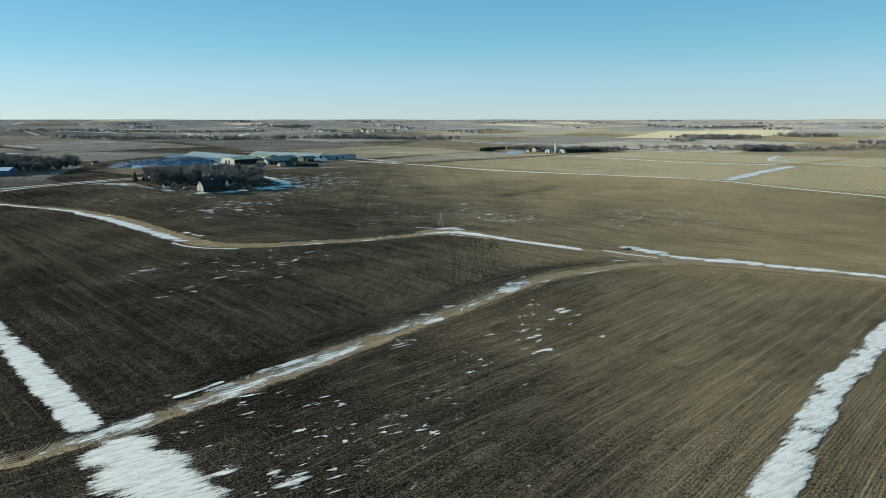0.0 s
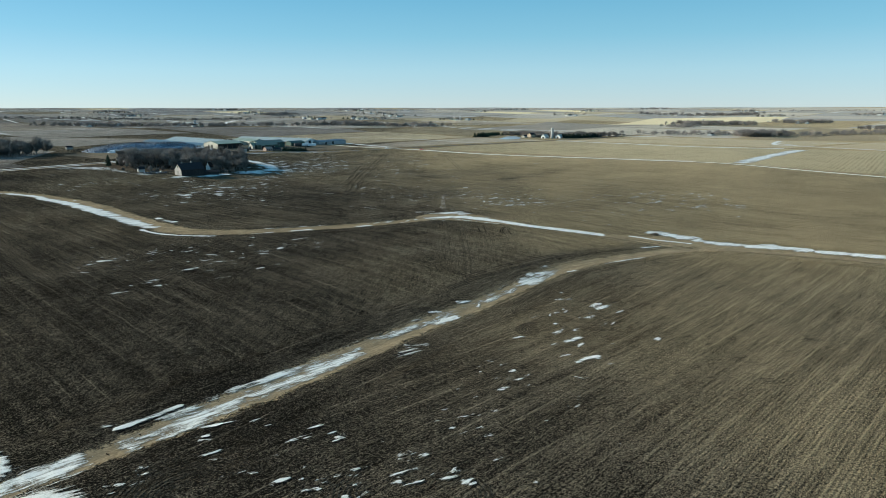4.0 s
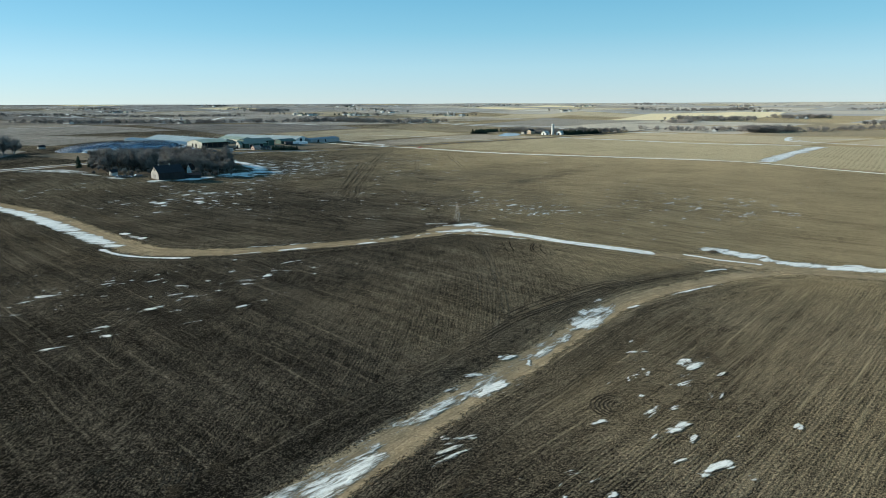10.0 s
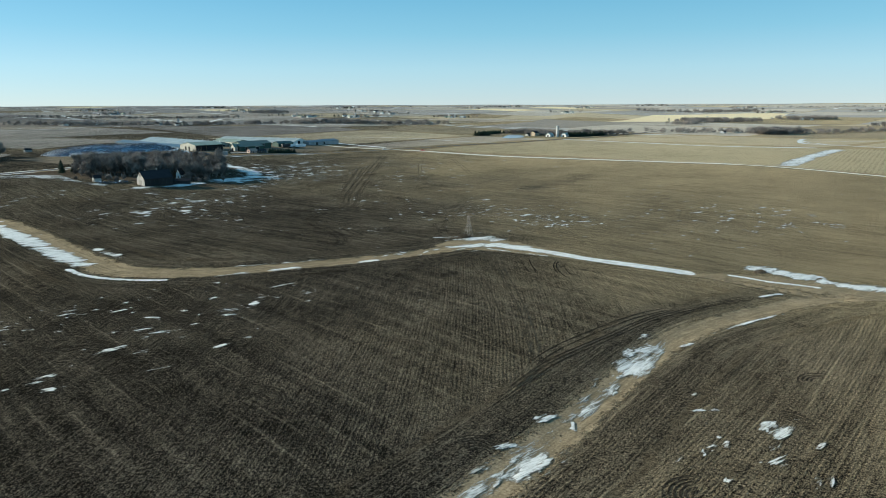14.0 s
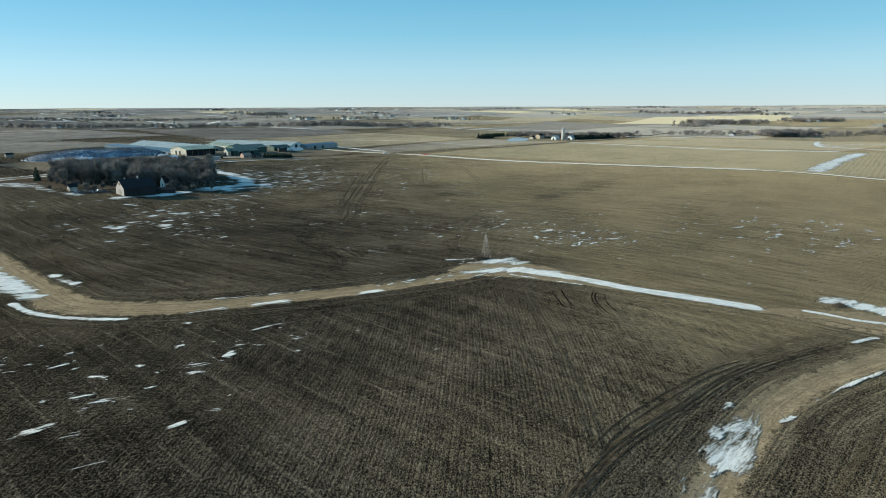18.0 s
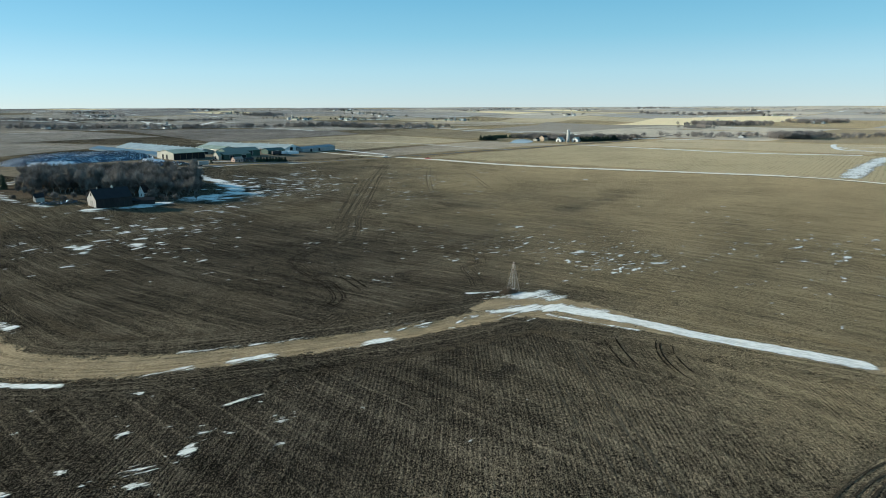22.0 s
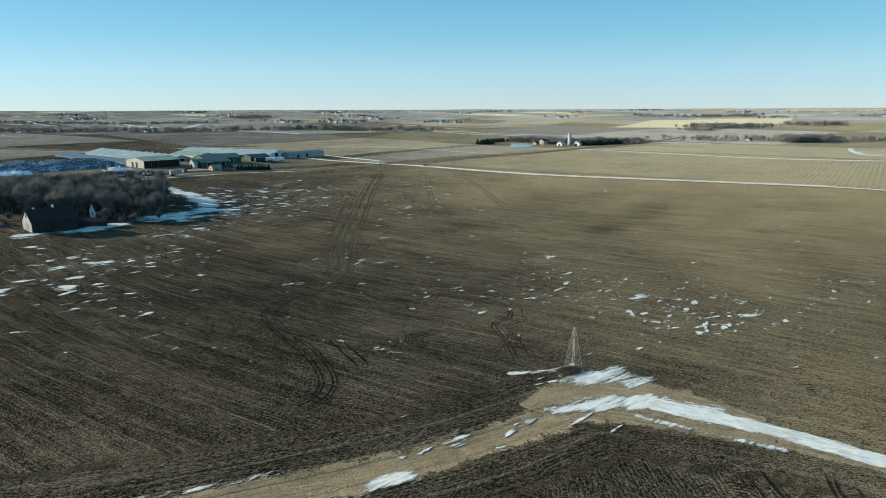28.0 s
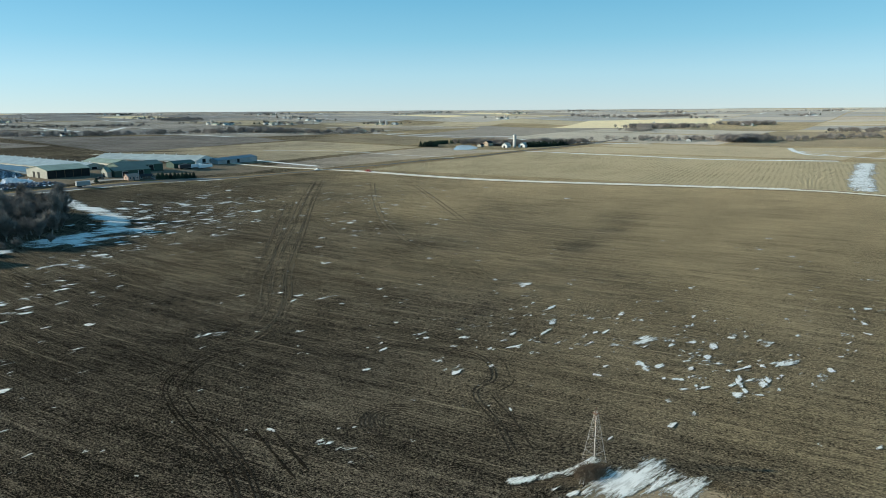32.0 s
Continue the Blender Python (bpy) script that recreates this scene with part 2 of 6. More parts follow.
SOIL = soil_material("worked_soil", (0.0312, 0.0265, 0.0210), (0.635, 0.494, 0.292))
GRASS = grass_material("dormant_grass", (0.35, 0.265, 0.163), (0.265, 0.20, 0.122), (0.45, 0.35, 0.22), True, True)
DRY_GRASS = grass_material("roadside_grass", (0.30, 0.22, 0.12), (0.22, 0.16, 0.085), (0.40, 0.31, 0.18))
SNOW = snow_material("crusted_snow", 0.55, 0.80)
BROKEN_SNOW = snow_material("broken_snow", 0.585, 0.62)
WAY_SNOW = snow_material("waterway_snow", 0.595, 0.62, -44)
THIN_SNOW = snow_material("thin_snow", 0.76, 0.95, -32, 1.8)
RUT = grass_material("wet_rut_soil", (0.020, 0.016, 0.012), (0.027, 0.022, 0.016), (0.09, 0.07, 0.05), True)
RUT_SOFT = grass_material("turned_soil", (0.033, 0.027, 0.020), (0.045, 0.037, 0.027), (0.20, 0.16, 0.11), True)
RUT_OLD = grass_material("weathered_rut_soil", (0.15, 0.12, 0.08), (0.18, 0.145, 0.096), (0.33, 0.265, 0.17), True)
RUT_FAINT = grass_material("faint_rut_soil", (0.085, 0.07, 0.05), (0.105, 0.086, 0.06), (0.27, 0.215, 0.14), True)
GRAVEL = plain_material("road_gravel", (0.60, 0.55, 0.45), 0.3, 1.2, 0.9, 0, 0.4)
ASPHALT = plain_material("worn_asphalt", (0.095, 0.09, 0.086), 0.3, 0.6, 0.85, 0, 0.2)
YARD = grass_material("yard_ground", (0.22, 0.18, 0.13), (0.15, 0.12, 0.085), (0.3, 0.25, 0.18))
BARK = plain_material("grey_bark", (0.27, 0.245, 0.215), 0.35, 3, 0.95, 0, 0.5)
TWIG = plain_material("bare_twigs", (0.235, 0.207, 0.183), 0.5, 0.4, 0.95)
NEEDLE = plain_material("dark_needles", (0.030, 0.044, 0.024), 0.45, 1.5, 0.9)
WOOD = plain_material("weathered_boards", (0.42, 0.40, 0.37), 0.35, 2, 0.9, 0, 0.3, (1, 1, 0.15))
SHINGLE = plain_material("dark_shingles", (0.022, 0.021, 0.023), 0.35, 2.5, 0.9, 0, 0.4)
WHITE = plain_material("white_paint", (0.66, 0.655, 0.63), 0.08, 1.5, 0.6)
CREAM = ribbed_material("cream_steel", (0.36, 0.355, 0.305), 0.9, 0)
GREEN = ribbed_material("sage_steel", (0.26, 0.30, 0.225), 0.9, 0)
DARKGREEN = ribbed_material("dark_green_steel", (0.035, 0.075, 0.06), 0.9, 0)
PALE = ribbed_material("pale_galvanised_steel", (0.41, 0.44, 0.41), 0.9, 0, 0.4, 0.3)
# pale steel again, bluer and darker, with shade and sky reflection in it
SHADED = ribbed_material("shaded_galvanised_steel", (0.27, 0.325, 0.34), 0.9, 0, 0.5, 0.1)
BLUE = ribbed_material("slate_blue_steel", (0.075, 0.13, 0.18), 0.9, 0)
GREYSTEEL = ribbed_material("grey_steel", (0.33, 0.34, 0.34), 0.9, 0)
REDPAINT = plain_material("barn_red_paint", (0.30, 0.05, 0.035), 0.25, 1.5, 0.7)
BRICK = plain_material("pale_brick", (0.45, 0.30, 0.24), 0.25, 3, 0.85)
# the next two are darkened for the shade inside the open shed
SHADED_STEEL = plain_material("shade_darkened_steel", (0.12, 0.115, 0.10), 0.3, 1, 0.8)
SHADED_EARTH = plain_material("shade_darkened_earth", (0.07, 0.058, 0.045), 0.3, 1.5, 0.95)
DULLGREEN = ribbed_material("dull_green_steel", (0.105, 0.135, 0.105), 0.9, 0)
# near-black, standing for the unlit inside of openings
DARKOPEN = plain_material("dark_interior", (0.02, 0.02, 0.02), 0.3, 1, 0.9)
GLASS = plain_material("dark_glass", (0.02, 0.025, 0.03), 0.1, 1, 0.08)
CONCRETE = plain_material("silo_concrete", (0.42, 0.415, 0.40), 0.15, 0.8, 0.85, 0, 0.2)
GALV = plain_material("galvanised_iron", (0.50, 0.46, 0.41), 0.3, 4, 0.6, 0.25)
RUST = plain_material("rusty_iron", (0.20, 0.11, 0.07), 0.4, 4, 0.8, 0.3)
ICE = plain_material("pond_ice", (0.40, 0.44, 0.46), 0.2, 0.15, 0.25)
SCRAP = plain_material("scrap_metal", (0.10, 0.11, 0.13), 0.6, 0.8, 0.6, 0.4)
SCRAPBLUE = plain_material("faded_blue_panels", (0.05, 0.11, 0.20), 0.5, 0.7, 0.6, 0.1)
RUBBER = plain_material("black_rubber", (0.02, 0.02, 0.02), 0.2, 3, 0.9)
BRUSH = plain_material("dead_brush", (0.14, 0.10, 0.065), 0.4, 2, 0.95)
CHROME = plain_material("bright_metal", (0.6, 0.6, 0.6), 0.1, 3, 0.25, 0.9)
BLACK = plain_material("black_paint", (0.03, 0.03, 0.035), 0.2, 2, 0.5)

# ---- mesh helpers ----


def part(name, data, material, parent=None, label=""):
    """Links a bmesh, or (verts, faces), as one mesh object under a thing or a part."""
    me = bpy.data.meshes.new(name)
    if isinstance(data, tuple):
        me.from_pydata([tuple(v) for v in data[0]], [], [tuple(f) for f in data[1]])
    else:
        data.to_mesh(me)
        data.free()
    me.materials.append(material)
    ob = new(name, me)
    if parent is not None:
        ob.parent = parent
    return tagged(ob, label)


def box(bm, x0, y0, z0, x1, y1, z1, m=None):
    r = bmesh.ops.create_cube(bm, size=1)
    mm = Matrix.Translation(((x0 + x1) / 2, (y0 + y1) / 2, (z0 + z1) / 2)) @ Matrix.Diagonal((x1 - x0, y1 - y0, z1 - z0, 1))
    bmesh.ops.transform(bm, matrix=(m @ mm) if m else mm, verts=r["verts"])
    return r["verts"]


def tube(bm, a, b, r0, r1, n=6):
    a, b = Vector(a), Vector(b)
    q = (b - a).to_track_quat("Z", "Y").to_matrix().to_4x4()
    r = bmesh.ops.create_cone(bm, cap_ends=True, segments=n, radius1=r0, radius2=r1, depth=(b - a).length)
    bmesh.ops.transform(bm, matrix=Matrix.Translation((a + b) / 2) @ q, verts=r["verts"])


def boxes(*specs):
    bm = bmesh.new()
    for s in specs:
        box(bm, *s)
    return bm


def prism(profile, y0, y1):
    """A solid with the profile (x, z) drawn out from y0 to y1."""
    n = len(profile)
    v = [(x, y0, z) for x, z in profile] + [(x, y1, z) for x, z in profile]
    f = [tuple(range(n)), tuple(range(2 * n - 1, n - 1, -1))] + [(i, i + n, (i + 1) % n + n, (i + 1) % n) for i in range(n)]
    return v, f


# ---- the lie of the land ----


def sstep(v):
    v = np.clip(v, 0.0, 1.0)
    return v * v * (3 - 2 * v)


def zf(x, y):
    """Height of the land."""
    x, y = np.asarray(x, float), np.asarray(y, float)
    r = np.hypot(x + 20, y - 150)
    z = 6.0 * sstep((-x - 108) / 125) * sstep((y - 400) / 100) * (1 - 0.8 * sstep((y - 850) / 300))
    z = z - 6.5 * np.exp(-(((x - 250) / 300) ** 2 + ((y - 1260) / 260) ** 2)) - 6.0 * np.exp(-(((x - 680) / 220) ** 2 + ((y - 1230) / 220) ** 2))
    z = z - 14.0 * np.exp(-(((x - 1000) / 900) ** 2 + ((y - 2500) / 700) ** 2))
    z = z + 37.0 * np.clip((r - 1900) / 2900, 0, 1) ** 1.6
    far = sstep((r - 1000) / 1500) * (1 - 0.7 * sstep((r - 2800) / 1500))
    z = z + far * (5.0 * np.sin(x / 310 + 0.4) * np.sin(y / 260 + x / 900) + 2.5 * np.sin(x / 140 - y / 190))
    z = z - 2.6 * np.exp(-(((x - 120) / 75) ** 2 + ((y - 300) / 90) ** 2))
    z = z - 2.4 * np.exp(-(((x - 2 - 0.78 * (y - 190)) / 45) ** 2 + ((y - 195) / 50) ** 2))
    z = z + 0.25 * np.sin(x / 37 + 1) * np.sin(y / 43) * (1 - far)
    return z


def glide(points, step=1.5):
    """A smooth line through points of any width; even steps on the first two numbers."""
    p = np.array(points, float)
    p = np.vstack([2 * p[0] - p[1], p, 2 * p[-1] - p[-2]])
    out = []
    for i in range(1, len(p) - 2):
        n = max(2, int(np.hypot(*(p[i + 1] - p[i])[:2]) / step))
        for u in np.arange(n) / n:
            a, b, c, d = p[i - 1:i + 3]
            out.append(0.5 * (2 * b + (c - a) * u + (2 * a - 5 * b + 4 * c - d) * u * u + (3 * b - 3 * c + d - a) * u ** 3))
    out.append(p[-2])
    return np.array(out)


# waterways: x, y, half width
NEAR_WAY = glide([(-230, -25, 4.2), (-160, 38, 4.2), (-104, 84, 4), (-79.9, 104.2, 3.9), (-65.6, 116.1, 3.6), (-53.6, 129.8, 4.4), (-42.1, 145, 5.5), (-31, 159.8, 5.9), (-20.7, 174.9, 5.6), (-9.6, 189.2, 5), (2.5, 203.3, 4.8), (14.2, 217.4, 4.6), (28, 233.2, 4.3), (38, 244, 4.9), (47.8, 251.6, 4.9), (58.5, 257.9, 4.6), (69.5, 263.8, 4.6), (83, 271, 5.4), (99, 275.5, 5.5), (117, 272, 5.0), (134, 262, 4.8), (148, 252.5, 4.4), (168, 240, 4.2), (217, 211, 4.2), (290, 170, 4.2)])
FAR_WAY = glide([(96, 274, 3), (80, 285, 3), (66, 297, 3.2), (46, 309, 3.6), (30, 319, 4), (12, 328.5, 5), (-4, 334.5, 6), (-12.5, 330.8, 5.8), (-22.4, 325, 4.8), (-32, 320.6, 5.2), (-44.4, 315.8, 6.1), (-56.5, 311.6, 6.6), (-78, 305.1, 7), (-90.4, 303.1, 7.7), (-103.9, 303.4, 8.3), (-117.1, 307.7, 8.8), (-129.2, 318.3, 7.8), (-147.1, 334.8, 8), (-182, 369, 9.5), (-212, 396, 9), (-245, 418, 6), (-290, 433, 4), (-345, 452, 4)])


def off_way(x, y, line):
    """Distance from a line, with its half width there."""
    x, y = np.ravel(x), np.ravel(y)
    best, width = np.full(x.shape, 1e9), np.full(x.shape, 5.0)
    for p in line[::2]:
        d = np.hypot(x - p[0], y - p[1])
        k = d < best
        best[k], width[k] = d[k], p[2]
    return best, width


def land(x, y):
    """Height of the land with the shallow waterways cut into it."""
    shape = np.shape(x)
    x, y = np.ravel(np.asarray(x, float)), np.ravel(np.asarray(y, float))
    z = zf(x, y)
    near = (x > -370) & (x < 310) & (y > 60) & (y < 480)
    if near.any():
        for line in (NEAR_WAY, FAR_WAY):
            d, w = off_way(x[near], y[near], line)
            z[near] -= 0.45 * np.exp(-(d / w) ** 2)
    return z.reshape(shape)


def on_land(x, y, lift=0.0):
    return float(land(np.array([x]), np.array([y]))[0]) + lift


def axis(lo, a, b, hi, fine, coarse):
    """Grid lines: fine between a and b, widening to coarse."""
    mid = list(np.arange(a, b + 0.1, fine))
    for end, sign in ((hi, 1), (lo, -1)):
        step, v = fine, (b if sign > 0 else a)
        side = []
        while sign * (end - v) > 0:
            step = min(coarse, step * 1.12)
            v += sign * step
            side.append(v)
        mid = mid + side if sign > 0 else side[::-1] + mid
    return np.array(mid)


def smooth_noise(x, y, seed):
    """Cheap wavy noise between about -1 and 1."""
    rng = np.random.RandomState(seed)
    out = np.zeros(np.shape(x))
    for k in range(5):
        a, ph, fr = rng.rand() * 6.28, rng.rand() * 6.28, 0.6 * 1.7 ** k
        out = out + np.sin((x * np.cos(a) + y * np.sin(a)) * fr + ph + 1.3 * np.sin((y * np.cos(a) - x * np.sin(a)) * fr * 0.7 + ph * 2)) / (1.25 ** k)
    return out / 2.6


def side_of(x, y, line):
    """Whether a place lies to the right of a line."""
    best, out = np.full(x.shape, 1e9), np.zeros(x.shape, bool)
    for p, q in zip(line[:-3:3], line[3::3]):
        d = np.hypot(x - p[0], y - p[1])
        k = d < best
        best[k] = d[k]
        out[k] = ((q[0] - p[0]) * (y[k] - p[1]) - (q[1] - p[1]) * (x[k] - p[0])) < 0
    return out


SWALES = [glide(q, 4) for q in ([(-12, 418, 2), (-4, 427, 2.5), (25, 448, 3), (50, 456, 2.5), (73, 458, 2), (102, 451, 2), (150, 430, 2)], [(-4, 427, 2), (11, 461, 3), (32, 480, 5), (52, 500, 7)],
                                [(44, 500, 6), (62, 516, 9), (80, 535, 9), (98, 560, 8)], [(84, 548, 8), (104, 580, 9), (122, 606, 7)], [(60, 528, 4), (80, 527, 5)])]


def lay_rows(me, x, y):
    """Gives a field its row coordinate, the passes of the machines and its residue tone, which also holds some light
    and shade.
    """
    row = 0.64 * x + 0.768 * y + 6 * np.sin(x / 60 + 0.5) * np.sin(y / 80)
    lane = 0.768 * x - 0.64 * y
    band, along_band = row, lane
    right = side_of(x, y, NEAR_WAY) & (y < 330)
    middle = ~right & ~side_of(x, y, FAR_WAY) & (y < 400) & (y > 60) & (x > -330)
    # the middle field: drilled away to the far waterway, its residue thrown slantwise
    row = np.where(right, 0.74 * x - 0.67 * y + 5 * np.sin(y / 50), np.where(middle, x - 0.08 * y + 3 * np.sin(y / 55), row))
    lane = np.where(right, 0.67 * x + 0.74 * y, np.where(middle, y, lane))
    band = np.where(right, row, np.where(middle, 0.707 * x + 0.707 * y, band))
    along_band = np.where(right, lane, np.where(middle, 0.707 * x - 0.707 * y, along_band))
    d1, w1 = off_way(x, y, NEAR_WAY)
    d2, w2 = off_way(x, y, FAR_WAY)
    for d, w, reach, flow in ((d1, w1, 10, 0.67 * x + 0.74 * y), (d2, w2, 9, 0.9 * x - 0.43 * y)):
        head = (d < w + reach) & (y < 400) & (y > 60)
        row, lane = np.where(head, d, row), np.where(head, flow, lane)
        band, along_band = np.where(head, d, band), np.where(head, flow, along_band)
    reach = 150 + 1.3 * np.clip(y - 450, 0, None)
    # paler towards +x: part residue, part stubble's sun-angle shading put into colour
    cover_light = 0.335 + 0.40 * sstep((x + 60 + 0.4 * (reach - 150)) / reach + 0.12 * smooth_noise(x / 60, y / 60, 3)) + 0.07 * smooth_noise(x / 45, y / 60, 8)
    cover_light += 0.06 + 0.05 * np.exp(-(((x + 100) / 80) ** 2 + ((y - 500) / 100) ** 2)) + 0.05 * np.exp(-(((x + 105) / 70) ** 2 + ((y - 330) / 75) ** 2)) + 0.07 * np.exp(-(((x + 12) / 40) ** 2 + ((y - 368) / 40) ** 2))
    cover_light += 0.02 * np.exp(-(((x + 25) / 55) ** 2 + ((y - 290) / 60) ** 2)) + 0.02 * np.exp(-(((x + 60) / 90) ** 2 + ((y - 450) / 110) ** 2))
    cover_light += 0.04 * np.exp(-(((x + 60) / 60) ** 2 + ((y - 368) / 45) ** 2)) + 0.035 * np.exp(-(((x - 5) / 45) ** 2 + ((y - 195) / 35) ** 2))
    cover_light += 0.18 * sstep((y - 330) / 400) * (0.55 + 0.45 * sstep((x + 120) / 120))
    # ploughed headlands beside the narrow waterway, darkest on its upper side
    near = (x > -60) & (x < 150) & (y > 110) & (y < 300)
    cover_light -= np.where(near & ~right, 0.085, np.where(near & right, 0.045, 0)) * sstep((d1 - w1 + 1) / 2) * sstep((w1 + 15 - d1) / 9)
    cover_light -= 0.045 * sstep((x - 45) / 70) * sstep((270 - y) / 40) * sstep((y - 60) / 60)
    cover_light -= 0.085 * np.exp(-(((x - 66) / 60) ** 2 + ((y - 250) / 45) ** 2)) + 0.07 * sstep((x - 20) / 60) * sstep((265 - y) / 80)
    some = (x > -260) & (x < 260) & (y > 150) & (y < 700)
    if some.any():
        for line in SWALES:
            d, w = off_way(x[some], y[some], line)
            cover_light[some] -= 0.075 * np.exp(-(d / w) ** 2) * (1 + 0.5 * smooth_noise(x[some] / 9, y[some] / 7, 6))
    for key, val in (("row", row), ("lane", lane), ("band", band), ("along", along_band), ("cover_light", cover_light)):
        at = me.attributes.new(key, "FLOAT", "POINT")
        at.data.foreach_set("value", np.ascontiguousarray(val, dtype=np.float32))


def sheet(name, xs, ys, lift, material, parent=None):
    gx, gy = np.meshgrid(xs, ys)
    gz = land(gx, gy) + lift
    nx, ny = len(xs), len(ys)
    i = np.arange(nx * ny).reshape(ny, nx)
    f = np.stack([i[:-1, :-1], i[:-1, 1:], i[1:, 1:], i[1:, :-1]], -1).reshape(-1, 4)
    ob = part(name, (np.stack([gx, gy, gz], -1).reshape(-1, 3).tolist(), f.tolist()), material, parent)
    return ob, gx.ravel(), gy.ravel()


ground, gx, gy = sheet("ground", axis(-5200, -260, 300, 5200, 2.0, 42.0), axis(-3000, 60, 520, 5400, 2.0, 42.0), 0.0, SOIL)
lay_rows(ground.data, gx, gy)
for p in ground.data.polygons:
    p.use_smooth = True
tagged(ground, "dark winter cropland with pale residue in rows", "ground", kind="structure")


def ribbon(name, line, material, lift, across=10, rag=0.5, seed=1, parent=None):
    """A strip laid on the land along a line of x, y, half width, with an uneven edge."""
    p = np.asarray(line)
    tang = np.gradient(p[:, :2], axis=0)
    tang /= np.linalg.norm(tang, axis=1)[:, None]
    side = np.stack([-tang[:, 1], tang[:, 0]], 1)
    s = np.concatenate([[0], np.cumsum(np.hypot(*np.diff(p[:, :2], axis=0).T))])
    u = np.linspace(-1, 1, across)
    edge_a = 1 + rag * 0.12 * smooth_noise(s / 4, s * 0 + seed, seed)
    edge_b = 1 + rag * 0.12 * smooth_noise(s / 4, s * 0 - seed, seed + 7)
    w = p[:, 2:3] * np.where(u > 0, edge_a[:, None], edge_b[:, None]) * u
    x, y = p[:, 0:1] + side[:, 0:1] * w, p[:, 1:2] + side[:, 1:2] * w
    z = land(x, y) + lift
    n, k = len(p), across
    i = np.arange(n * k).reshape(n, k)
    f = np.stack([i[:-1, :-1], i[1:, :-1], i[1:, 1:], i[:-1, 1:]], -1).reshape(-1, 4)
    ob = part(name, (np.stack([x, y, z], -1).reshape(-1, 3).tolist(), f.tolist()), material, parent)
    for key, val in (("inner", np.broadcast_to(1 - np.abs(u), x.shape)), ("across", w), ("run", np.broadcast_to(s[:, None], x.shape))):
        at = ob.data.attributes.new(key, "FLOAT", "POINT")
        at.data.foreach_set("value", np.ascontiguousarray(val.ravel(), dtype=np.float32))
    return ob


def cut_cells(d, px, py, lift_at, depth_at):
    """Marching squares: the part of a grid where d > 0, as polygons on the land."""
    v, f, dep = [], [], []
    ny, nx = d.shape
    pos = d > 0
    any_in = pos[:-1, :-1] | pos[1:, :-1] | pos[:-1, 1:] | pos[1:, 1:]
    for j, i in zip(*np.nonzero(any_in)):
        c = ((j, i), (j, i + 1), (j + 1, i + 1), (j + 1, i))
        poly = []
        for a in range(4):
            p, q = c[a], c[(a + 1) % 4]
            dp, dq = d[p], d[q]
            if dp > 0:
                poly.append((px[p], py[p], dp))
            if (dp > 0) != (dq > 0):
                k = dp / (dp - dq)
                poly.append((px[p] + (px[q] - px[p]) * k, py[p] + (py[q] - py[p]) * k, 0.0))
        if len(poly) > 2:
            f.append(tuple(range(len(v), len(v) + len(poly))))
            v.extend(poly)
    return v, f


def snow_object(name, v, f, material, label, parent=None):
    a = np.array(v)
    z = land(a[:, 0], a[:, 1]) + 0.07 + 0.10 * np.clip(a[:, 2], 0, 1)
    ob = part(name, (np.stack([a[:, 0], a[:, 1], z], 1).tolist(), f), material, parent, label)
    at = ob.data.attributes.new("depth", "FLOAT", "POINT")
    at.data.foreach_set("value", np.ascontiguousarray(np.clip(a[:, 2] * 0.5, 0, 1), dtype=np.float32))
    return ob


def snow_band(name, line, stretches, seed, label, material=None, cell=0.7, way=(0.83, 0.56)):
    """Drifted snow along a line: each stretch (from, to, side, half width, fill) in metres along and across."""
    p = np.asarray(line)
    s_at = np.concatenate([[0], np.cumsum(np.hypot(*np.diff(p[:, :2], axis=0).T))])
    tang = np.gradient(p[:, :2], axis=0)
    tang /= np.linalg.norm(tang, axis=1)[:, None]
    V, F = [], []
    for s0, s1, side, hw, fill in stretches:
        s0, s1 = max(0, s0), min(s1, s_at[-1])
        s = np.arange(s0, s1, cell)
        u = np.arange(side - hw * 1.6, side + hw * 1.6 + cell, cell)
        S, U = np.meshgrid(s, u)
        cx, cy = np.interp(S, s_at, p[:, 0]), np.interp(S, s_at, p[:, 1])
        tx, ty = np.interp(S, s_at, tang[:, 0]), np.interp(S, s_at, tang[:, 1])
        X, Y = cx - ty * U, cy + tx * U
        ends = np.clip(np.minimum(S - s0, s1 - S) / (hw * 1.5), 0, 1)
        along_rows, across_rows = way[0] * X + way[1] * Y, way[0] * Y - way[1] * X
        rough = 0.9 * smooth_noise(X / 6, Y / 6, seed) + 0.95 * smooth_noise(along_rows / 5.0, across_rows / 1.2, seed + 1)
        d = 1.6 * (fill - 0.55) + 0.45 - ((U - side) / hw) ** 2 - 2.2 * (1 - ends) + rough * (1.15 - 0.55 * fill)
        v, f = cut_cells(d, X, Y, None, None)
        F.extend(tuple(i + len(V) for i in g) for g in f)
        V.extend(v)
    return tagged(snow_object(name, V, F, material or SNOW, ""), label, "snow", kind="stuff")


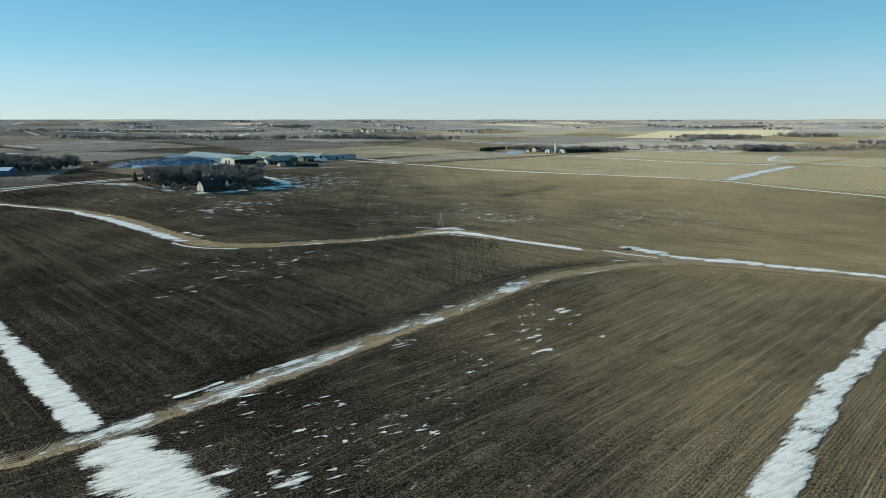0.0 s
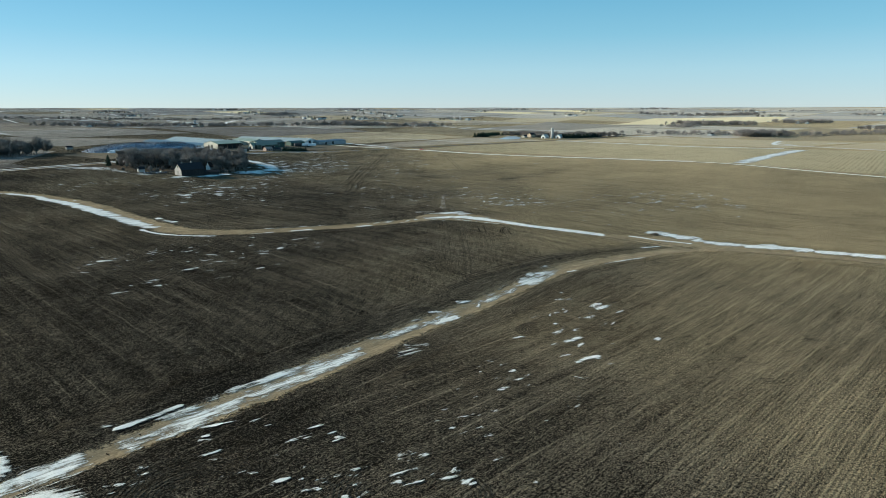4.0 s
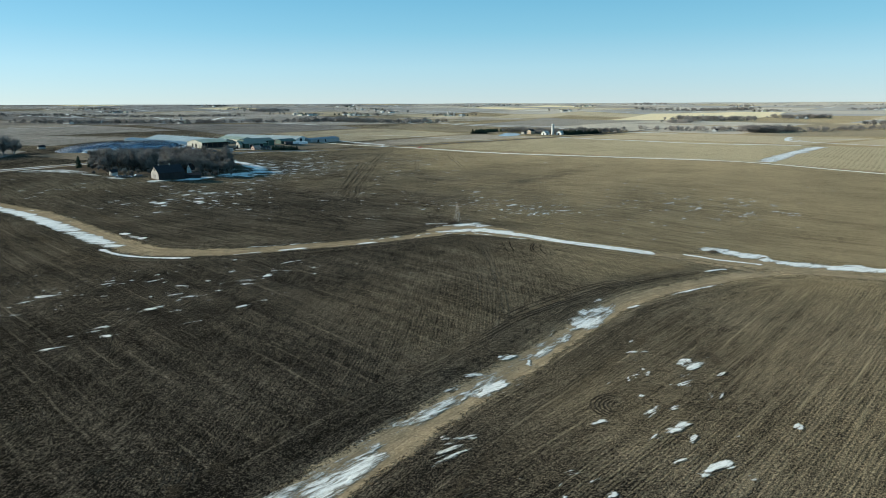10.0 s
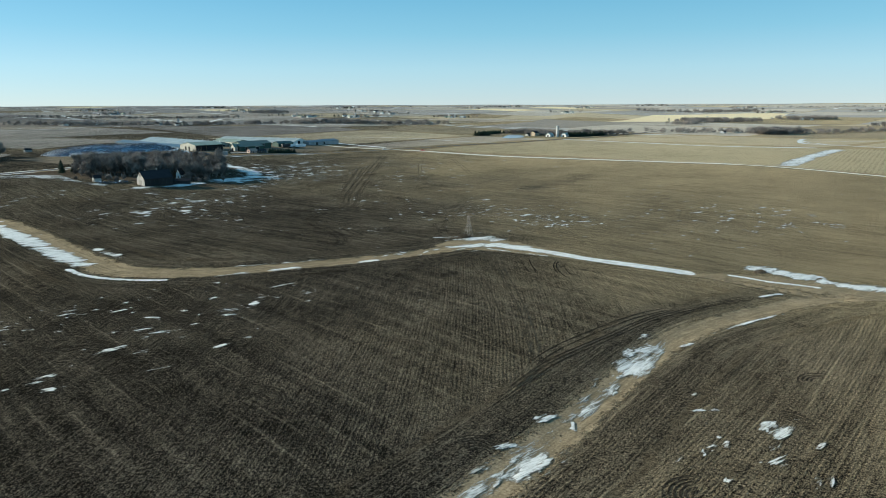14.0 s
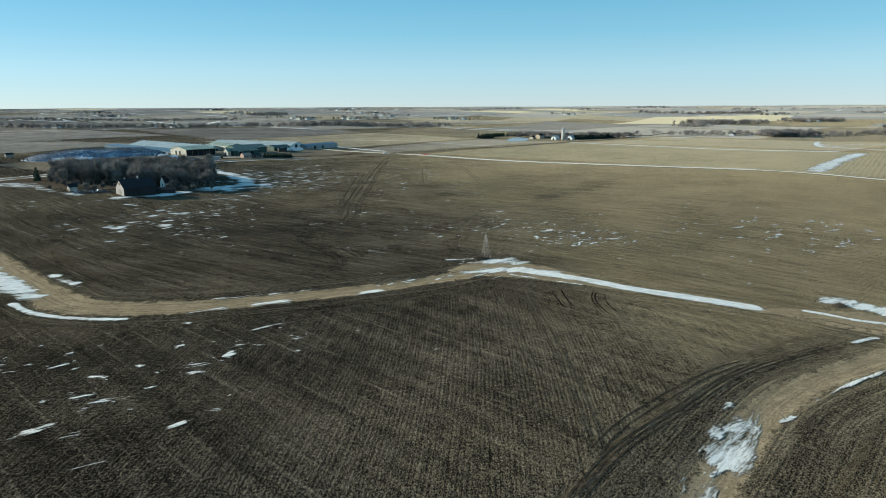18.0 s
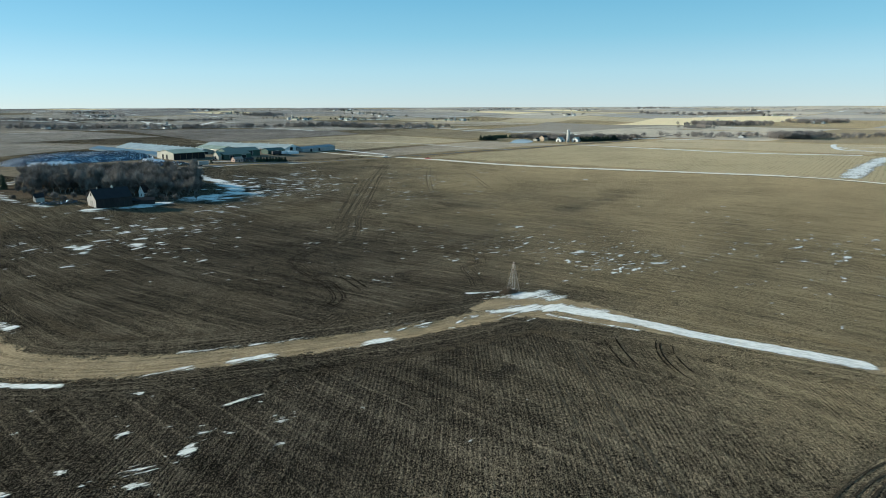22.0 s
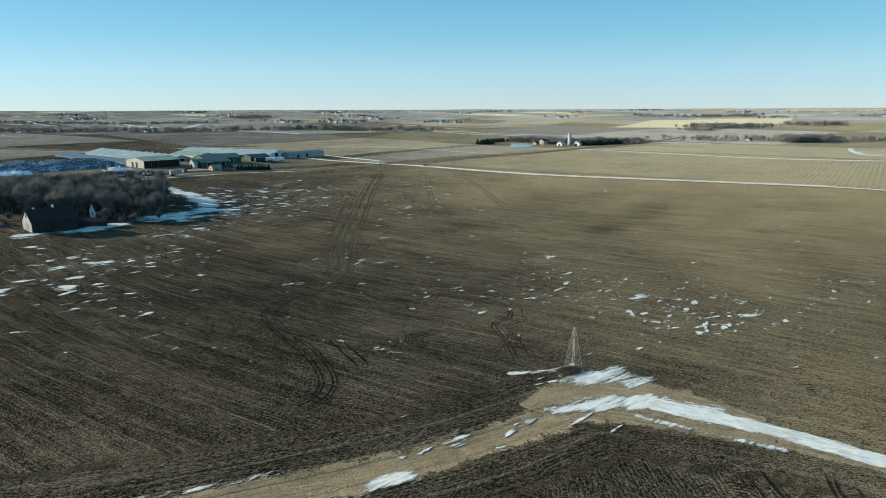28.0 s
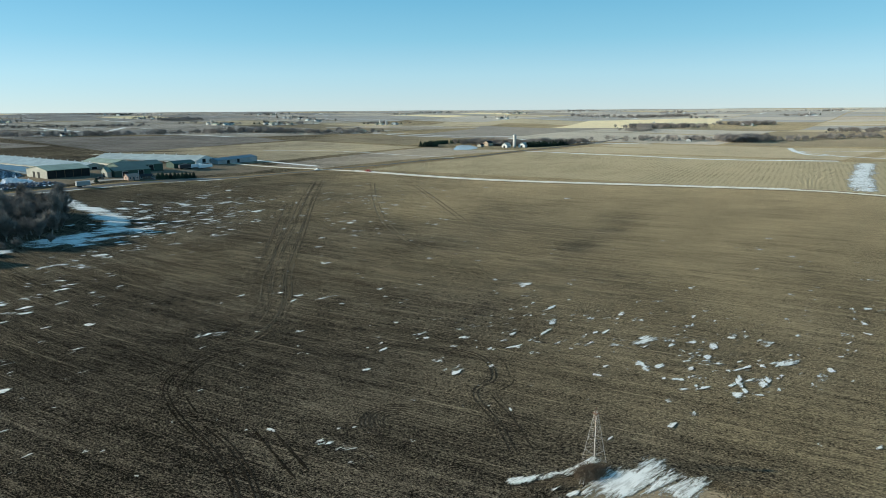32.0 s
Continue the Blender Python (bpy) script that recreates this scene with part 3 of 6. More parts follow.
def snow_blobs(name, blobs, seed, label, material=None):
    """Remnant patches drawn out by the wind: x, y, half length and, where given, half width."""
    rng = np.random.RandomState(seed)
    V, F = [], []
    for x, y, a, *b in blobs:
        b = b[0] if b else a * rng.uniform(0.25, 0.55)
        a, b = a * 1.45, b * 1.7
        U, W = np.meshgrid(np.linspace(-2.2, 2.2, 27), np.linspace(-2.4, 2.4, 19))
        turn = math.radians(32 + rng.randn() * 12)
        slant = rng.uniform(-0.5, 0.5)
        P, Q = U * a + slant * W * b, W * b
        X = x + P * math.cos(turn) - Q * math.sin(turn)
        Y = y + P * math.sin(turn) + Q * math.cos(turn)
        k, j = rng.rand() * 50, rng.rand() * 50
        d = 0.62 - 0.8 * (U ** 2 + W ** 2) + 1.15 * smooth_noise(U * 1.3 + k, W * 4.2 + j, seed) + 0.7 * smooth_noise(U * 2.4 + j, W * 1.8 + k, seed + 1)
        v, f = cut_cells(d, X, Y, None, None)
        F.extend(tuple(i + len(V) for i in q) for q in f)
        V.extend(v)
    return tagged(snow_object(name, V, F, material or THIN_SNOW, ""), label, "snow", kind="stuff")

# ---- waterways, lanes and roads ----
tagged(ribbon("grass_waterway", NEAR_WAY, GRASS, 0.03, 12, 1.0, 3), "tan dormant grass waterway curving between fields", "waterway", kind="structure")
tagged(ribbon("grass_waterway", FAR_WAY, GRASS, 0.035, 14, 1.0, 5), "broad tan dormant grass waterway with a wide bend", "waterway", kind="structure")
tagged(ribbon("grass_waterway", glide([(62, 297.5, 3), (76, 295, 5.5), (88, 290, 9.5), (100, 284, 10), (114, 274, 7.5), (137, 259, 6), (165, 238, 5), (215, 210, 5), (285, 175, 5)]), GRASS, 0.045, 12, 1.0, 6), "tan grass where two waterways join", "waterway", kind="structure")
tagged(ribbon("grass_waterway", glide([(-15, 336, 2), (-7, 341, 6), (1, 342, 8.5), (11, 337, 8), (24, 328, 4)]), GRASS, 0.05, 12, 1.0, 7), "tan grass round the windmill tower", "waterway", kind="structure")
MAIN_ROAD = glide([(-520, 215, 4), (-400, 378, 4), (-334, 485, 4), (-293, 553, 4), (-202, 694, 4), (-172, 740, 4), (-114, 795, 4), (-47, 852, 4), (0, 888, 4), (51, 945, 4), (114, 1000, 4),
                   (198, 1124, 4), (300, 1240, 4), (480, 1430, 4)], 8)
tagged(ribbon("road", MAIN_ROAD, ASPHALT, 0.16, 3, 0.0, 1), "grey paved county road", "road", kind="structure")
SHOULDER = MAIN_ROAD * np.array([1, 1, 2.4])
tagged(ribbon("road_verge", SHOULDER, DRY_GRASS, 0.08, 5, 0.6, 2), "tan grass verges along the paved road", "verge", kind="structure")
CROSS_ROAD = glide([(-330, 1075, 3.2), (-190, 955, 3.2), (-110, 890, 3.2), (-40, 832, 3.2), (73, 727, 3.2), (184, 667, 3.2), (253, 622, 3.2), (296, 550, 3.2), (334, 486, 3.2), (400, 380, 3.2), (520, 200, 3.2)], 8)
tagged(ribbon("road", CROSS_ROAD, GRAVEL, 0.14, 3, 0.0, 1), "pale gravel section road", "road", kind="structure")
tagged(ribbon("road_verge", CROSS_ROAD * np.array([1, 1, 2.2]), DRY_GRASS, 0.07, 5, 0.6, 3), "tan grass verges along the gravel road", "verge", kind="structure")
DRIVE = glide([(-198, 700, 3.5), (-206, 718, 3.5), (-204, 738, 4), (-190, 752, 4), (-165, 764, 3.5), (-138, 778, 3.5)], 3)
tagged(ribbon("driveway", DRIVE, plain_material("dull_gravel", (0.27, 0.24, 0.2), 0.3, 1.2, 0.9, 0, 0.4), 0.13, 4, 0.2, 4), "pale gravel driveway looping before the sheds", "driveway", kind="structure")
YARD_STRIP = glide([(-330, 640, 45), (-275, 715, 45), (-215, 790, 46), (-150, 860, 40), (-110, 905, 25)], 6)
tagged(ribbon("yard", YARD_STRIP, YARD, 0.05, 12, 0.4, 6), "bare brown farmyard round the steel sheds", "yard", kind="structure")
GROVE_FLOOR = glide([(-285, 570, 20), (-240, 560, 45), (-195, 560, 48), (-160, 560, 30)], 4)
tagged(ribbon("grove_floor", GROVE_FLOOR, grass_material("leaf_litter", (0.11, 0.085, 0.06), (0.07, 0.055, 0.04), (0.2, 0.16, 0.11)), 0.06, 10, 0.6, 8),
       "brown leaf litter under the bare grove", "grove floor", kind="structure")

# ---- snow ----
snow_band("snow_drift", glide([(-190, 232, 7), (-150, 196, 7), (-119, 166, 7), (-96, 143, 7), (-68, 115, 7)]), [(0, 190, 0, 3.0, 1.15)], 11, "long white snow drift across the dark field")
snow_band("snow_drift", glide([(-68, 117, 7), (-56, 105, 7), (-44, 94, 7), (-20, 72, 7), (10, 45, 7)]), [(0, 130, 0, 6.6, 1.15)], 12, "broad white snow drift beside the waterway")
snow_band("snow_drift", glide([(175, 225, 6), (150, 200, 6), (126, 176, 6), (103, 152, 6), (86, 135, 6), (52, 93, 6), (30, 65, 6)]), [(0, 230, 0, 3.2, 1.05)], 13, "narrow white snow drift along a field edge")
snow_band("snow_patches", NEAR_WAY, [(181.2, 233.2, 0.5, 5, 0.62), (227.2, 289.2, -0.4, 3.0, 0.95), (279.2, 313, 1.8, 3.6, 0.70), (306, 356, 1.4, 3.6, 0.7), (352, 386, 1.2, 3.6, 0.72), (232, 246, 6.0, 0.8, 1.0), (237.2, 317.2, 3.6, 1.6, 0.62), (363.2, 391.2, 1.5, 1.6, 0.5), (388, 420, -4.3, 0.6, 0.8)],
          14, "broken white snow lying in the grass waterway", WAY_SNOW, 0.45, (0.68, 0.73))
snow_band("snow_patches", glide([(81, 307, 4), (88, 306.5, 4), (95, 302, 4), (99.5, 294, 4), (106, 286, 4), (115, 281, 4), (124, 277.5, 4), (132, 273, 4), (139, 267, 4), (148, 261, 4), (168, 246, 4), (215, 212, 4), (280, 178, 4)]), [(0, 30, 0, 4.6, 0.85), (22, 74, 0, 3.6, 1.1), (68, 260, 0, 2.6, 1.1), (18, 60, 4.5, 2.2, 0.55)], 15, "white snow along the waterway branch", cell=0.55)
for line, note in (([(74, 298), (79.5, 294.3), (84, 290.2), (90, 287.5), (97, 283.5)], "thin snow strand in the junction of the waterways"), ([(71.5, 273.6), (75, 275.3), (79, 277.2), (82, 278.4)], "thin snow streak at the upper edge of the grass")):
    snow_band("snow_patches", glide([(*q, 2) for q in line], 8), [(0, 60, 0, 0.9, 1.1)], 48 + len(line), note, cell=0.4)
snow_band("snow_patches", glide([(6, 338, 3), (12, 333.7, 3), (23.8, 326.2, 3), (34, 318, 3), (44, 311.3, 3), (54, 305.6, 3), (66, 298, 3)]), [(0, 76, 0, 2.0, 1.35), (0, 18, 1.5, 2.6, 0.9)], 24, "white snow strip running from the tower", snow_material("drift_snow", 0.54, 0.85, 33), 0.5, (0.84, -0.54))
snow_band("snow_patches", glide([(-11, 334.8, 1), (-5, 333.4, 1), (0, 334.2, 1), (8, 329, 1), (18, 322.5, 1), (24, 319, 1)]), [(14, 42, 0, 1.1, 1.0)], 25, "thin snow line on the near edge of the grass", BROKEN_SNOW, cell=0.45)
snow_band("snow_patches", glide([(-9, 344.5, 3), (-3, 346.5, 5), (2, 348, 4), (8, 347.6, 4), (15, 346, 2)]), [(0, 25, 0, 5.8, 1.02)], 26, "white snow patch beside the windmill tower", cell=0.4)
snow_band("snow_patches", glide([(-15, 333, 3), (-8, 336, 3), (-2, 337.4, 3), (5, 337.8, 3), (13, 336.5, 3)]), [(0, 30, 0, 3.0, 0.88)], 27, "white snow patch on the tan grass", cell=0.4)
snow_band("snow_patches", glide([(-17, 350, 1), (-8.6, 350.9, 1), (-4, 352.4, 1), (0, 355, 1)]), [(0, 22, 0, 1.1, 0.95)], 28, "narrow snow streak at the tower foot", BROKEN_SNOW, cell=0.4)
snow_band("snow_patches", FAR_WAY, [(150, 174, 3.4, 2.4, 0.6), (175, 191, 3.6, 2.7, 0.75), (191, 212, 4.6, 2.6, 0.66), (140, 200, -5.5, 0.9, 0.45), (140, 200, -5.0, 0.8, 0.6)],
          16, "broken snow strips in the far grass waterway", BROKEN_SNOW, cell=0.55)
snow_band("snow_drift", glide([(-192, 478, 6), (-175, 491, 6), (-162, 512, 7), (-149, 540, 9), (-138, 562, 9), (-146, 592, 9), (-172, 622, 8), (-202, 648, 7)]),
          [(0, 60, 0, 5, 0.75), (50, 215, 1, 8, 0.8), (60, 150, -8, 9, 0.45)], 17, "blue-white snow lying in the shade of the grove", cell=0.9)
snow_band("snow_patches", glide([(-300, 520, 6), (-262, 530, 7), (-225, 497, 6), (-200, 488, 5)]), [(0, 75, -3, 9, 0.75), (60, 130, 0, 4, 0.6)], 18, "patchy snow at the grove edge", BROKEN_SNOW, cell=0.9)
snow_band("road_snow", CROSS_ROAD * np.array([1, 1, 1]), [(385, 720, 5.0, 1.0, 1.5), (20, 150, 6.0, 2.4, 0.9)], 19, "white snow filling the roadside ditch", cell=1.2)
snow_band("road_snow", MAIN_ROAD, [(150, 460, 6, 1.6, 1.1), (150, 460, -6.5, 1.5, 0.95), (520, 700, -6.5, 2.0, 0.75)], 20, "thin snow along the paved road", cell=1.2)
snow_band("snow_drift", glide([(268, 615, 5), (333, 692, 5), (436, 805, 5)]), [(0, 270, 0, 7.5, 1.25)], 21, "straight white snow strip between two fields", snow_material("strip_snow", 0.56, 0.5, -49, 0.8), 1.0, (0.66, 0.75))
snow_band("snow_drift", glide([(196, 1112, 5), (264, 985, 5), (306, 905, 5), (350, 868, 5), (430, 826, 5)]), [(0, 420, 0, 5.0, 1.35)], 22, "white snow line along a field terrace", cell=1.5)
snow_band("snow_drift", glide([(560, 1080, 5), (533, 1043, 5), (490, 974, 5), (464, 920, 5), (468, 895, 5), (489, 845, 5), (525, 785, 5)]), [(0, 420, 0, 3.2, 1.3)], 23, "curved white snow line in a low draw", cell=2.0)

snow_band("snow_patches", FAR_WAY, [(214, 250, 9.4, 1.3, 1.1), (246, 396, 3.8, 4.0, 1.08), (250, 278, -8.5, 2.2, 0.7), (390, 470, 1.5, 2.4, 0.85)], 30, "white snow in the wide bend of the waterway", cell=0.55)
for line, half, fill, note in (([(-135, 971), (-102, 931), (-63, 882)], 3.0, 1.4, "white snow along the lane behind the sheds"), ([(-60, 1690), (11, 1740), (72, 1624), (120, 1560), (190, 1515)], 5, 1.2, "white snow lining the creek"),
                               ([(-307, 2510), (-213, 2629), (-137, 2734)], 9, 1.2, "white snow in a far draw"), ([(-1004, 2521), (-850, 2250), (-725, 2087)], 7, 1.3, "white snow in a long far draw"), ([(-658, 2094), (-690, 2250), (-712, 2408)], 7, 1.2, "white snow in a branching draw"), ([(-150, 1150), (-58, 1134), (32, 1031), (84, 965)], 2.4, 1.1, "thin snow line along a field edge"),
                               ([(-420, 1700), (-300, 1730), (-180, 1700)], 5, 1.0, "white snow lining the creek"), ([(18, 1777), (84, 1703), (157, 1590), (214, 1556), (300, 1510)], 5, 1.3, "white snow lining the creek bend"),
                               ([(470, 870), (500, 980), (560, 960), (700, 900), (860, 830)], 2.5, 1.0, "thin white snow in a shallow draw"), ([(760, 1150), (850, 1080), (980, 1020)], 3, 1.0, "thin white snow in a shallow draw")):
    snow_band("snow_line", glide([(*q, 4) for q in line], 8), [(0, 2000, 0, half, fill)], 40 + len(note), note, cell=2.0)

rng = np.random.RandomState(5)


def scatter(clusters):
    out = []
    for cx, cy, sx, sy, n, size in clusters:
        for _ in range(n):
            a = size * (0.5 + rng.rand() ** 2 * 1.6)
            out.append((cx + rng.randn() * sx, cy + rng.randn() * sy, a, a * (0.45 + 0.5 * rng.rand())))
    return out


snow_blobs("snow_remnants", [(-43, 134, 2.0), (-34, 133, 1.5), (-29, 128, 1.5), (-27, 132, 1.2), (-24, 130, 1.4), (-39, 122, 1.5), (-36, 118, 1.5), (-33, 118, 1.1), (-31, 123, 0.6), (-28, 116, 1.5), (-24, 114, 1.3), (-30, 107, 1.6), (-24, 106, 1.2),
                             (-39, 109, 0.8), (-38, 102, 2.0), (-26, 101, 1.9), (-18, 100, 1.7), (-15, 104, 1.4), (-12, 107, 1.2), (-16, 113, 0.8), (-18, 119, 1.1), (-19, 117, 0.9), (-12, 118, 2.0), (-10, 115, 1.1), (-6, 116, 2.5), (-9, 122, 1.1), (-7, 133, 1.1)] +
           scatter([(-22, 112, 13, 11, 44, 0.7), (-48, 118, 8, 8, 10, 0.8)]), 31, "scattered snow remnants on the near field")
snow_blobs("snow_remnants", [(38, 203, 3.0, 2.4), (36, 198, 2.4), (44, 205, 1.0), (42, 196, 1.4), (33, 192, 2.1), (36, 186, 2.5), (31, 216, 1.1), (29, 210, 1.2), (28, 205, 1.0), (26, 198, 1.5), (23, 180, 2.3), (26, 170, 1.4), (21, 164, 1.2), (26, 161, 2.3), (14, 139, 0.6),
                             (-5, 138, 0.9), (-2, 129, 1.0), (-2, 135, 0.7), (-14, 144, 0.8), (-4, 160, 0.9), (5, 162, 1.2), (9, 152, 2.2), (6, 147, 1.6)] +
           scatter([(6, 146, 9, 12, 26, 0.7), (28, 186, 8, 16, 22, 0.8)]), 36, "scattered snow remnants beside the grass waterway")
snow_blobs("snow_remnants", [(-62, 133, 1.5, 0.5), (-49, 138, 2.4, 0.6), (-52, 136, 1.2), (-26, 97, 2.8), (-29, 102, 1.8), (-35, 97, 1.8), (-39, 101, 3.0), (-18, 95, 2.0), (-13, 169, 2.9, 1.2), (-10, 174, 2.5, 1.2), (-37, 135, 1.6), (-54, 127, 1.0)], 37, "streaks of old snow at the field edge", BROKEN_SNOW)
snow_blobs("snow_patches", [(-8.7, 346.2, 2.4, 0.9), (-16.3, 329, 3.2, 1.2), (-27, 325.2, 3.4, 0.8), (-6.5, 331.7, 3.4, 0.7), (-20, 322.6, 2.4, 0.45), (-1.5, 327.5, 1.8, 0.5), (-10, 335, 1.4, 0.6), (-33, 322.5, 1.4, 0.4), (-37, 320.6, 1.2, 0.4)], 44, "broken white snow on the grass below the tower", THIN_SNOW)
snow_blobs("snow_patches", [(27, 238, 5.4, 2.6), (30.5, 242.5, 2.8, 1.7), (34, 236, 5.6, 1.9), (39, 240, 1.8, 0.8), (24, 234, 1.2, 0.8), (14, 220.5, 3.8, 2.0), (18.5, 224.5, 1.6, 0.6), (4.5, 209.6, 4.4, 1.6), (5.2, 206, 1.0, 1.3), (1, 208.5, 1.6, 0.9), (-2.5, 197, 5.0, 3.0), (-3.5, 193.6, 3.6, 1.5), (1.5, 200.5, 1.5, 0.9),
                            (-9.2, 190.2, 1.7, 0.9), (9.5, 214, 1.2, 0.5), (21, 228, 1.5, 0.5), (-6.5, 199.5, 1.6, 0.7)], 43, "broken white snow on the narrow grass waterway", THIN_SNOW)
snow_blobs("snow_remnants", [(-133, 256, 1.9), (-130, 248, 2.2), (-122, 243, 2.8), (-120, 249, 2.5), (-110, 250, 1.3), (-118, 233, 2.3), (-106, 234, 2.5), (-92, 221, 2.9), (-91, 224, 2.2), (-86, 217, 1.8), (-96, 217, 0.9), (-95, 210, 2.8, 0.5), (-109, 263, 1.9), (-85, 249, 1.6), (-78, 248, 3.6, 0.7), (-73, 243, 2.1),
                             (-74, 253, 1.3), (-60, 243, 2.0), (-63, 238, 1.7), (-85, 237, 2.7, 0.8), (-89, 239, 1.0), (-79, 235, 1.3), (-71, 227, 2.2, 0.6), (-70, 221, 1.8), (-89, 228, 0.6), (-71, 263, 3.5, 0.8)] +
           scatter([(-105, 248, 20, 12, 26, 0.7), (-78, 250, 18, 10, 16, 0.6)]), 32, "scattered snow remnants on the middle field")
snow_blobs("snow_remnants", [(-63, 270, 2.0, 1.4), (-64, 274, 1.6), (-70, 276, 1.1), (-59, 273, 1.4), (-71, 262, 3.4, 0.8), (-68, 260, 2.2), (-103, 270, 3.0), (-108, 261, 1.9), (-104, 261, 1.5), (-96, 264, 1.6), (-86, 258, 1.4), (-106, 276, 1.1), (-60, 286, 3.2, 0.7), (-53, 282, 2.2, 0.6), (-51, 278, 1.4), (-54, 293, 1.5), (-80, 289, 1.5), (-21, 269, 0.9)] +
           scatter([(-62, 280, 12, 8, 18, 0.6), (-100, 268, 16, 8, 16, 0.7), (-30, 268, 18, 10, 8, 0.4)]), 38, "small snow remnants below the grass waterway")
snow_blobs("snow_remnants", [(-40, 364, 2.0, 1.1), (-38, 363, 1.5), (-36, 359, 1.4), (-11, 421, 1.9), (-9, 416, 2.7), (-0, 416, 1.9), (15, 453, 3.3, 1.6), (6, 414, 1.5), (8, 409, 2.7), (10, 402, 2.1), (15, 401, 2.8), (22, 402, 1.5), (28, 401, 3.5), (19, 421, 3.7, 1.2), (14, 427, 2.3), (37, 392, 2.4), (50, 382, 1.8), (58, 376, 2.5), (65, 373, 2.2),
                             (28, 375, 1.5), (37, 377, 2.4), (-1, 401, 1.8), (-16, 423, 1.4), (-44, 446, 3.5, 0.9), (-51, 447, 2.3), (-95, 376, 1.9), (-50, 419, 1.6), (-24, 434, 2.2), (33, 397, 1.5), (16, 394, 1.2), (22.6, 408.6, 1.8), (26.6, 397.6, 1.6), (25, 386.2, 1.5), (29.7, 383.6, 1.4), (35, 386, 2.2), (40.6, 382.6, 1.9), (39, 376.8, 1.7), (27, 416.8, 1.5), (33.4, 399.4, 1.6), (1.6, 397, 1.3), (7, 398.3, 1.2), (18.9, 370.6, 1.2), (26, 375, 1.3), (30.7, 369.5, 1.2), (20.7, 365.7, 1.1)] +
           scatter([(12, 408, 24, 9, 64, 0.95), (42, 386, 22, 8, 56, 0.95), (-35, 438, 26, 16, 34, 0.8), (10, 425, 60, 36, 90, 0.65), (70, 400, 45, 32, 70, 0.75), (-40, 372, 30, 16, 16, 0.6)]), 33, "scattered snow remnants on the wide field")
snow_blobs("snow_remnants", [(128, 382, 2.9), (132, 383, 2.2), (136, 379, 2.9), (139, 375, 2.8), (143, 367, 1.6), (127, 359, 1.4), (84, 356, 1.6), (88, 350, 1.4), (98, 337, 1.5), (74, 323, 1.9), (66, 373, 2.3), (54, 377, 3.2), (51, 384, 2.4), (35, 376, 1.7), (24, 374, 1.7), (14, 362, 1.4)] +
           scatter([(112, 412, 12, 20, 50, 1.15), (132, 400, 16, 12, 40, 1.15), (145, 372, 14, 6, 26, 1.3), (160, 440, 30, 26, 24, 1.0), (60, 372, 30, 14, 40, 0.7)]), 39, "snow remnants on the tan side of the field")
snow_blobs("snow_remnants", scatter([(-32, 560, 22, 50, 120, 1.0), (-16, 660, 36, 40, 90, 1.1), (60, 500, 50, 50, 10, 1.2)]), 34, "small snow remnants far out on the field")
snow_blobs("snow_remnants", scatter([(-146, 440, 12, 16, 70, 1.5), (-160, 412, 22, 10, 54, 1.5), (-122, 462, 10, 26, 34, 1.3), (-110, 405, 18, 12, 20, 1.0), (-124, 600, 16, 40, 200, 1.7), (-100, 610, 16, 40, 110, 1.4), (-128, 500, 9, 16, 40, 1.2), (-225, 455, 30, 14, 40, 1.4), (-175, 372, 30, 8, 12, 0.9)]), 35, "many snow remnants near the grove")

# ---- wheel tracks ----


def tracks(name, line, offsets, half, label, lift=0.06, material=None, step=1.2):
    p = glide([(x, y, half) for x, y in line], step)
    tang = np.gradient(p[:, :2], axis=0)
    tang /= np.linalg.norm(tang, axis=1)[:, None]
    V, F, deep = [], [], []
    for o in offsets:
        n = len(p)
        b = len(V)
        for a in (-1.5 * half, 0, 1.5 * half):
            q = np.stack([p[:, 0] - tang[:, 1] * (o + a), p[:, 1] + tang[:, 0] * (o + a)], 1)
            z = land(q[:, 0], q[:, 1]) + lift
            V.extend(np.column_stack([q, z]).tolist())
            thin = 0.36 * smooth_noise(p[:, 0] / 9 + o, p[:, 1] / 9, 4) if a == 0 else -0.25 + 0 * p[:, 0]
            deep.extend((0.46 + thin - np.clip(1 - np.minimum(np.arange(n), n - 1 - np.arange(n)) / 6, 0, 1)).tolist())
        F.extend((b + j + i, b + j + i + 1, b + j + n + i + 1, b + j + n + i) for j in (0, n) for i in range(n - 1))
    ob = part(name, (V, F), material or RUT)
    at = ob.data.attributes.new("inner", "FLOAT", "POINT")
    at.data.foreach_set("value", np.array(deep, dtype=np.float32))
    return tagged(ob, label, "wheel tracks", kind="stuff")


def rings(cx, cy, r, a0, a1):
    return [(cx + r * math.cos(radians(a)), cy + r * math.sin(radians(a))) for a in np.linspace(a0, a1, 8)]


DUAL = (-2.2, -1.3, 1.3, 2.2)
tracks("wheel_tracks", [(-58, 760), (-60, 643), (-59.6, 570), (-59.5, 509), (-59.3, 475), (-57, 434), (-64, 410)], (-4.6, -2.3, -1.5, 1.5, 2.3, 3.9), 0.22, "dark tractor ruts running up the field", material=RUT_FAINT)
tracks("wheel_tracks", [(-70, 640), (-68, 570), (-66, 509), (-65, 470)], (-2.3, -1.5, 1.5, 2.3), 0.22, "dark tractor ruts beside the main ruts", material=RUT_FAINT)
tracks("wheel_tracks", [(-20, 740), (-22, 640), (-20, 560), (-10, 500)], (-1.3, 1.3), 0.24, "faint tractor ruts in the field", material=RUT_OLD)
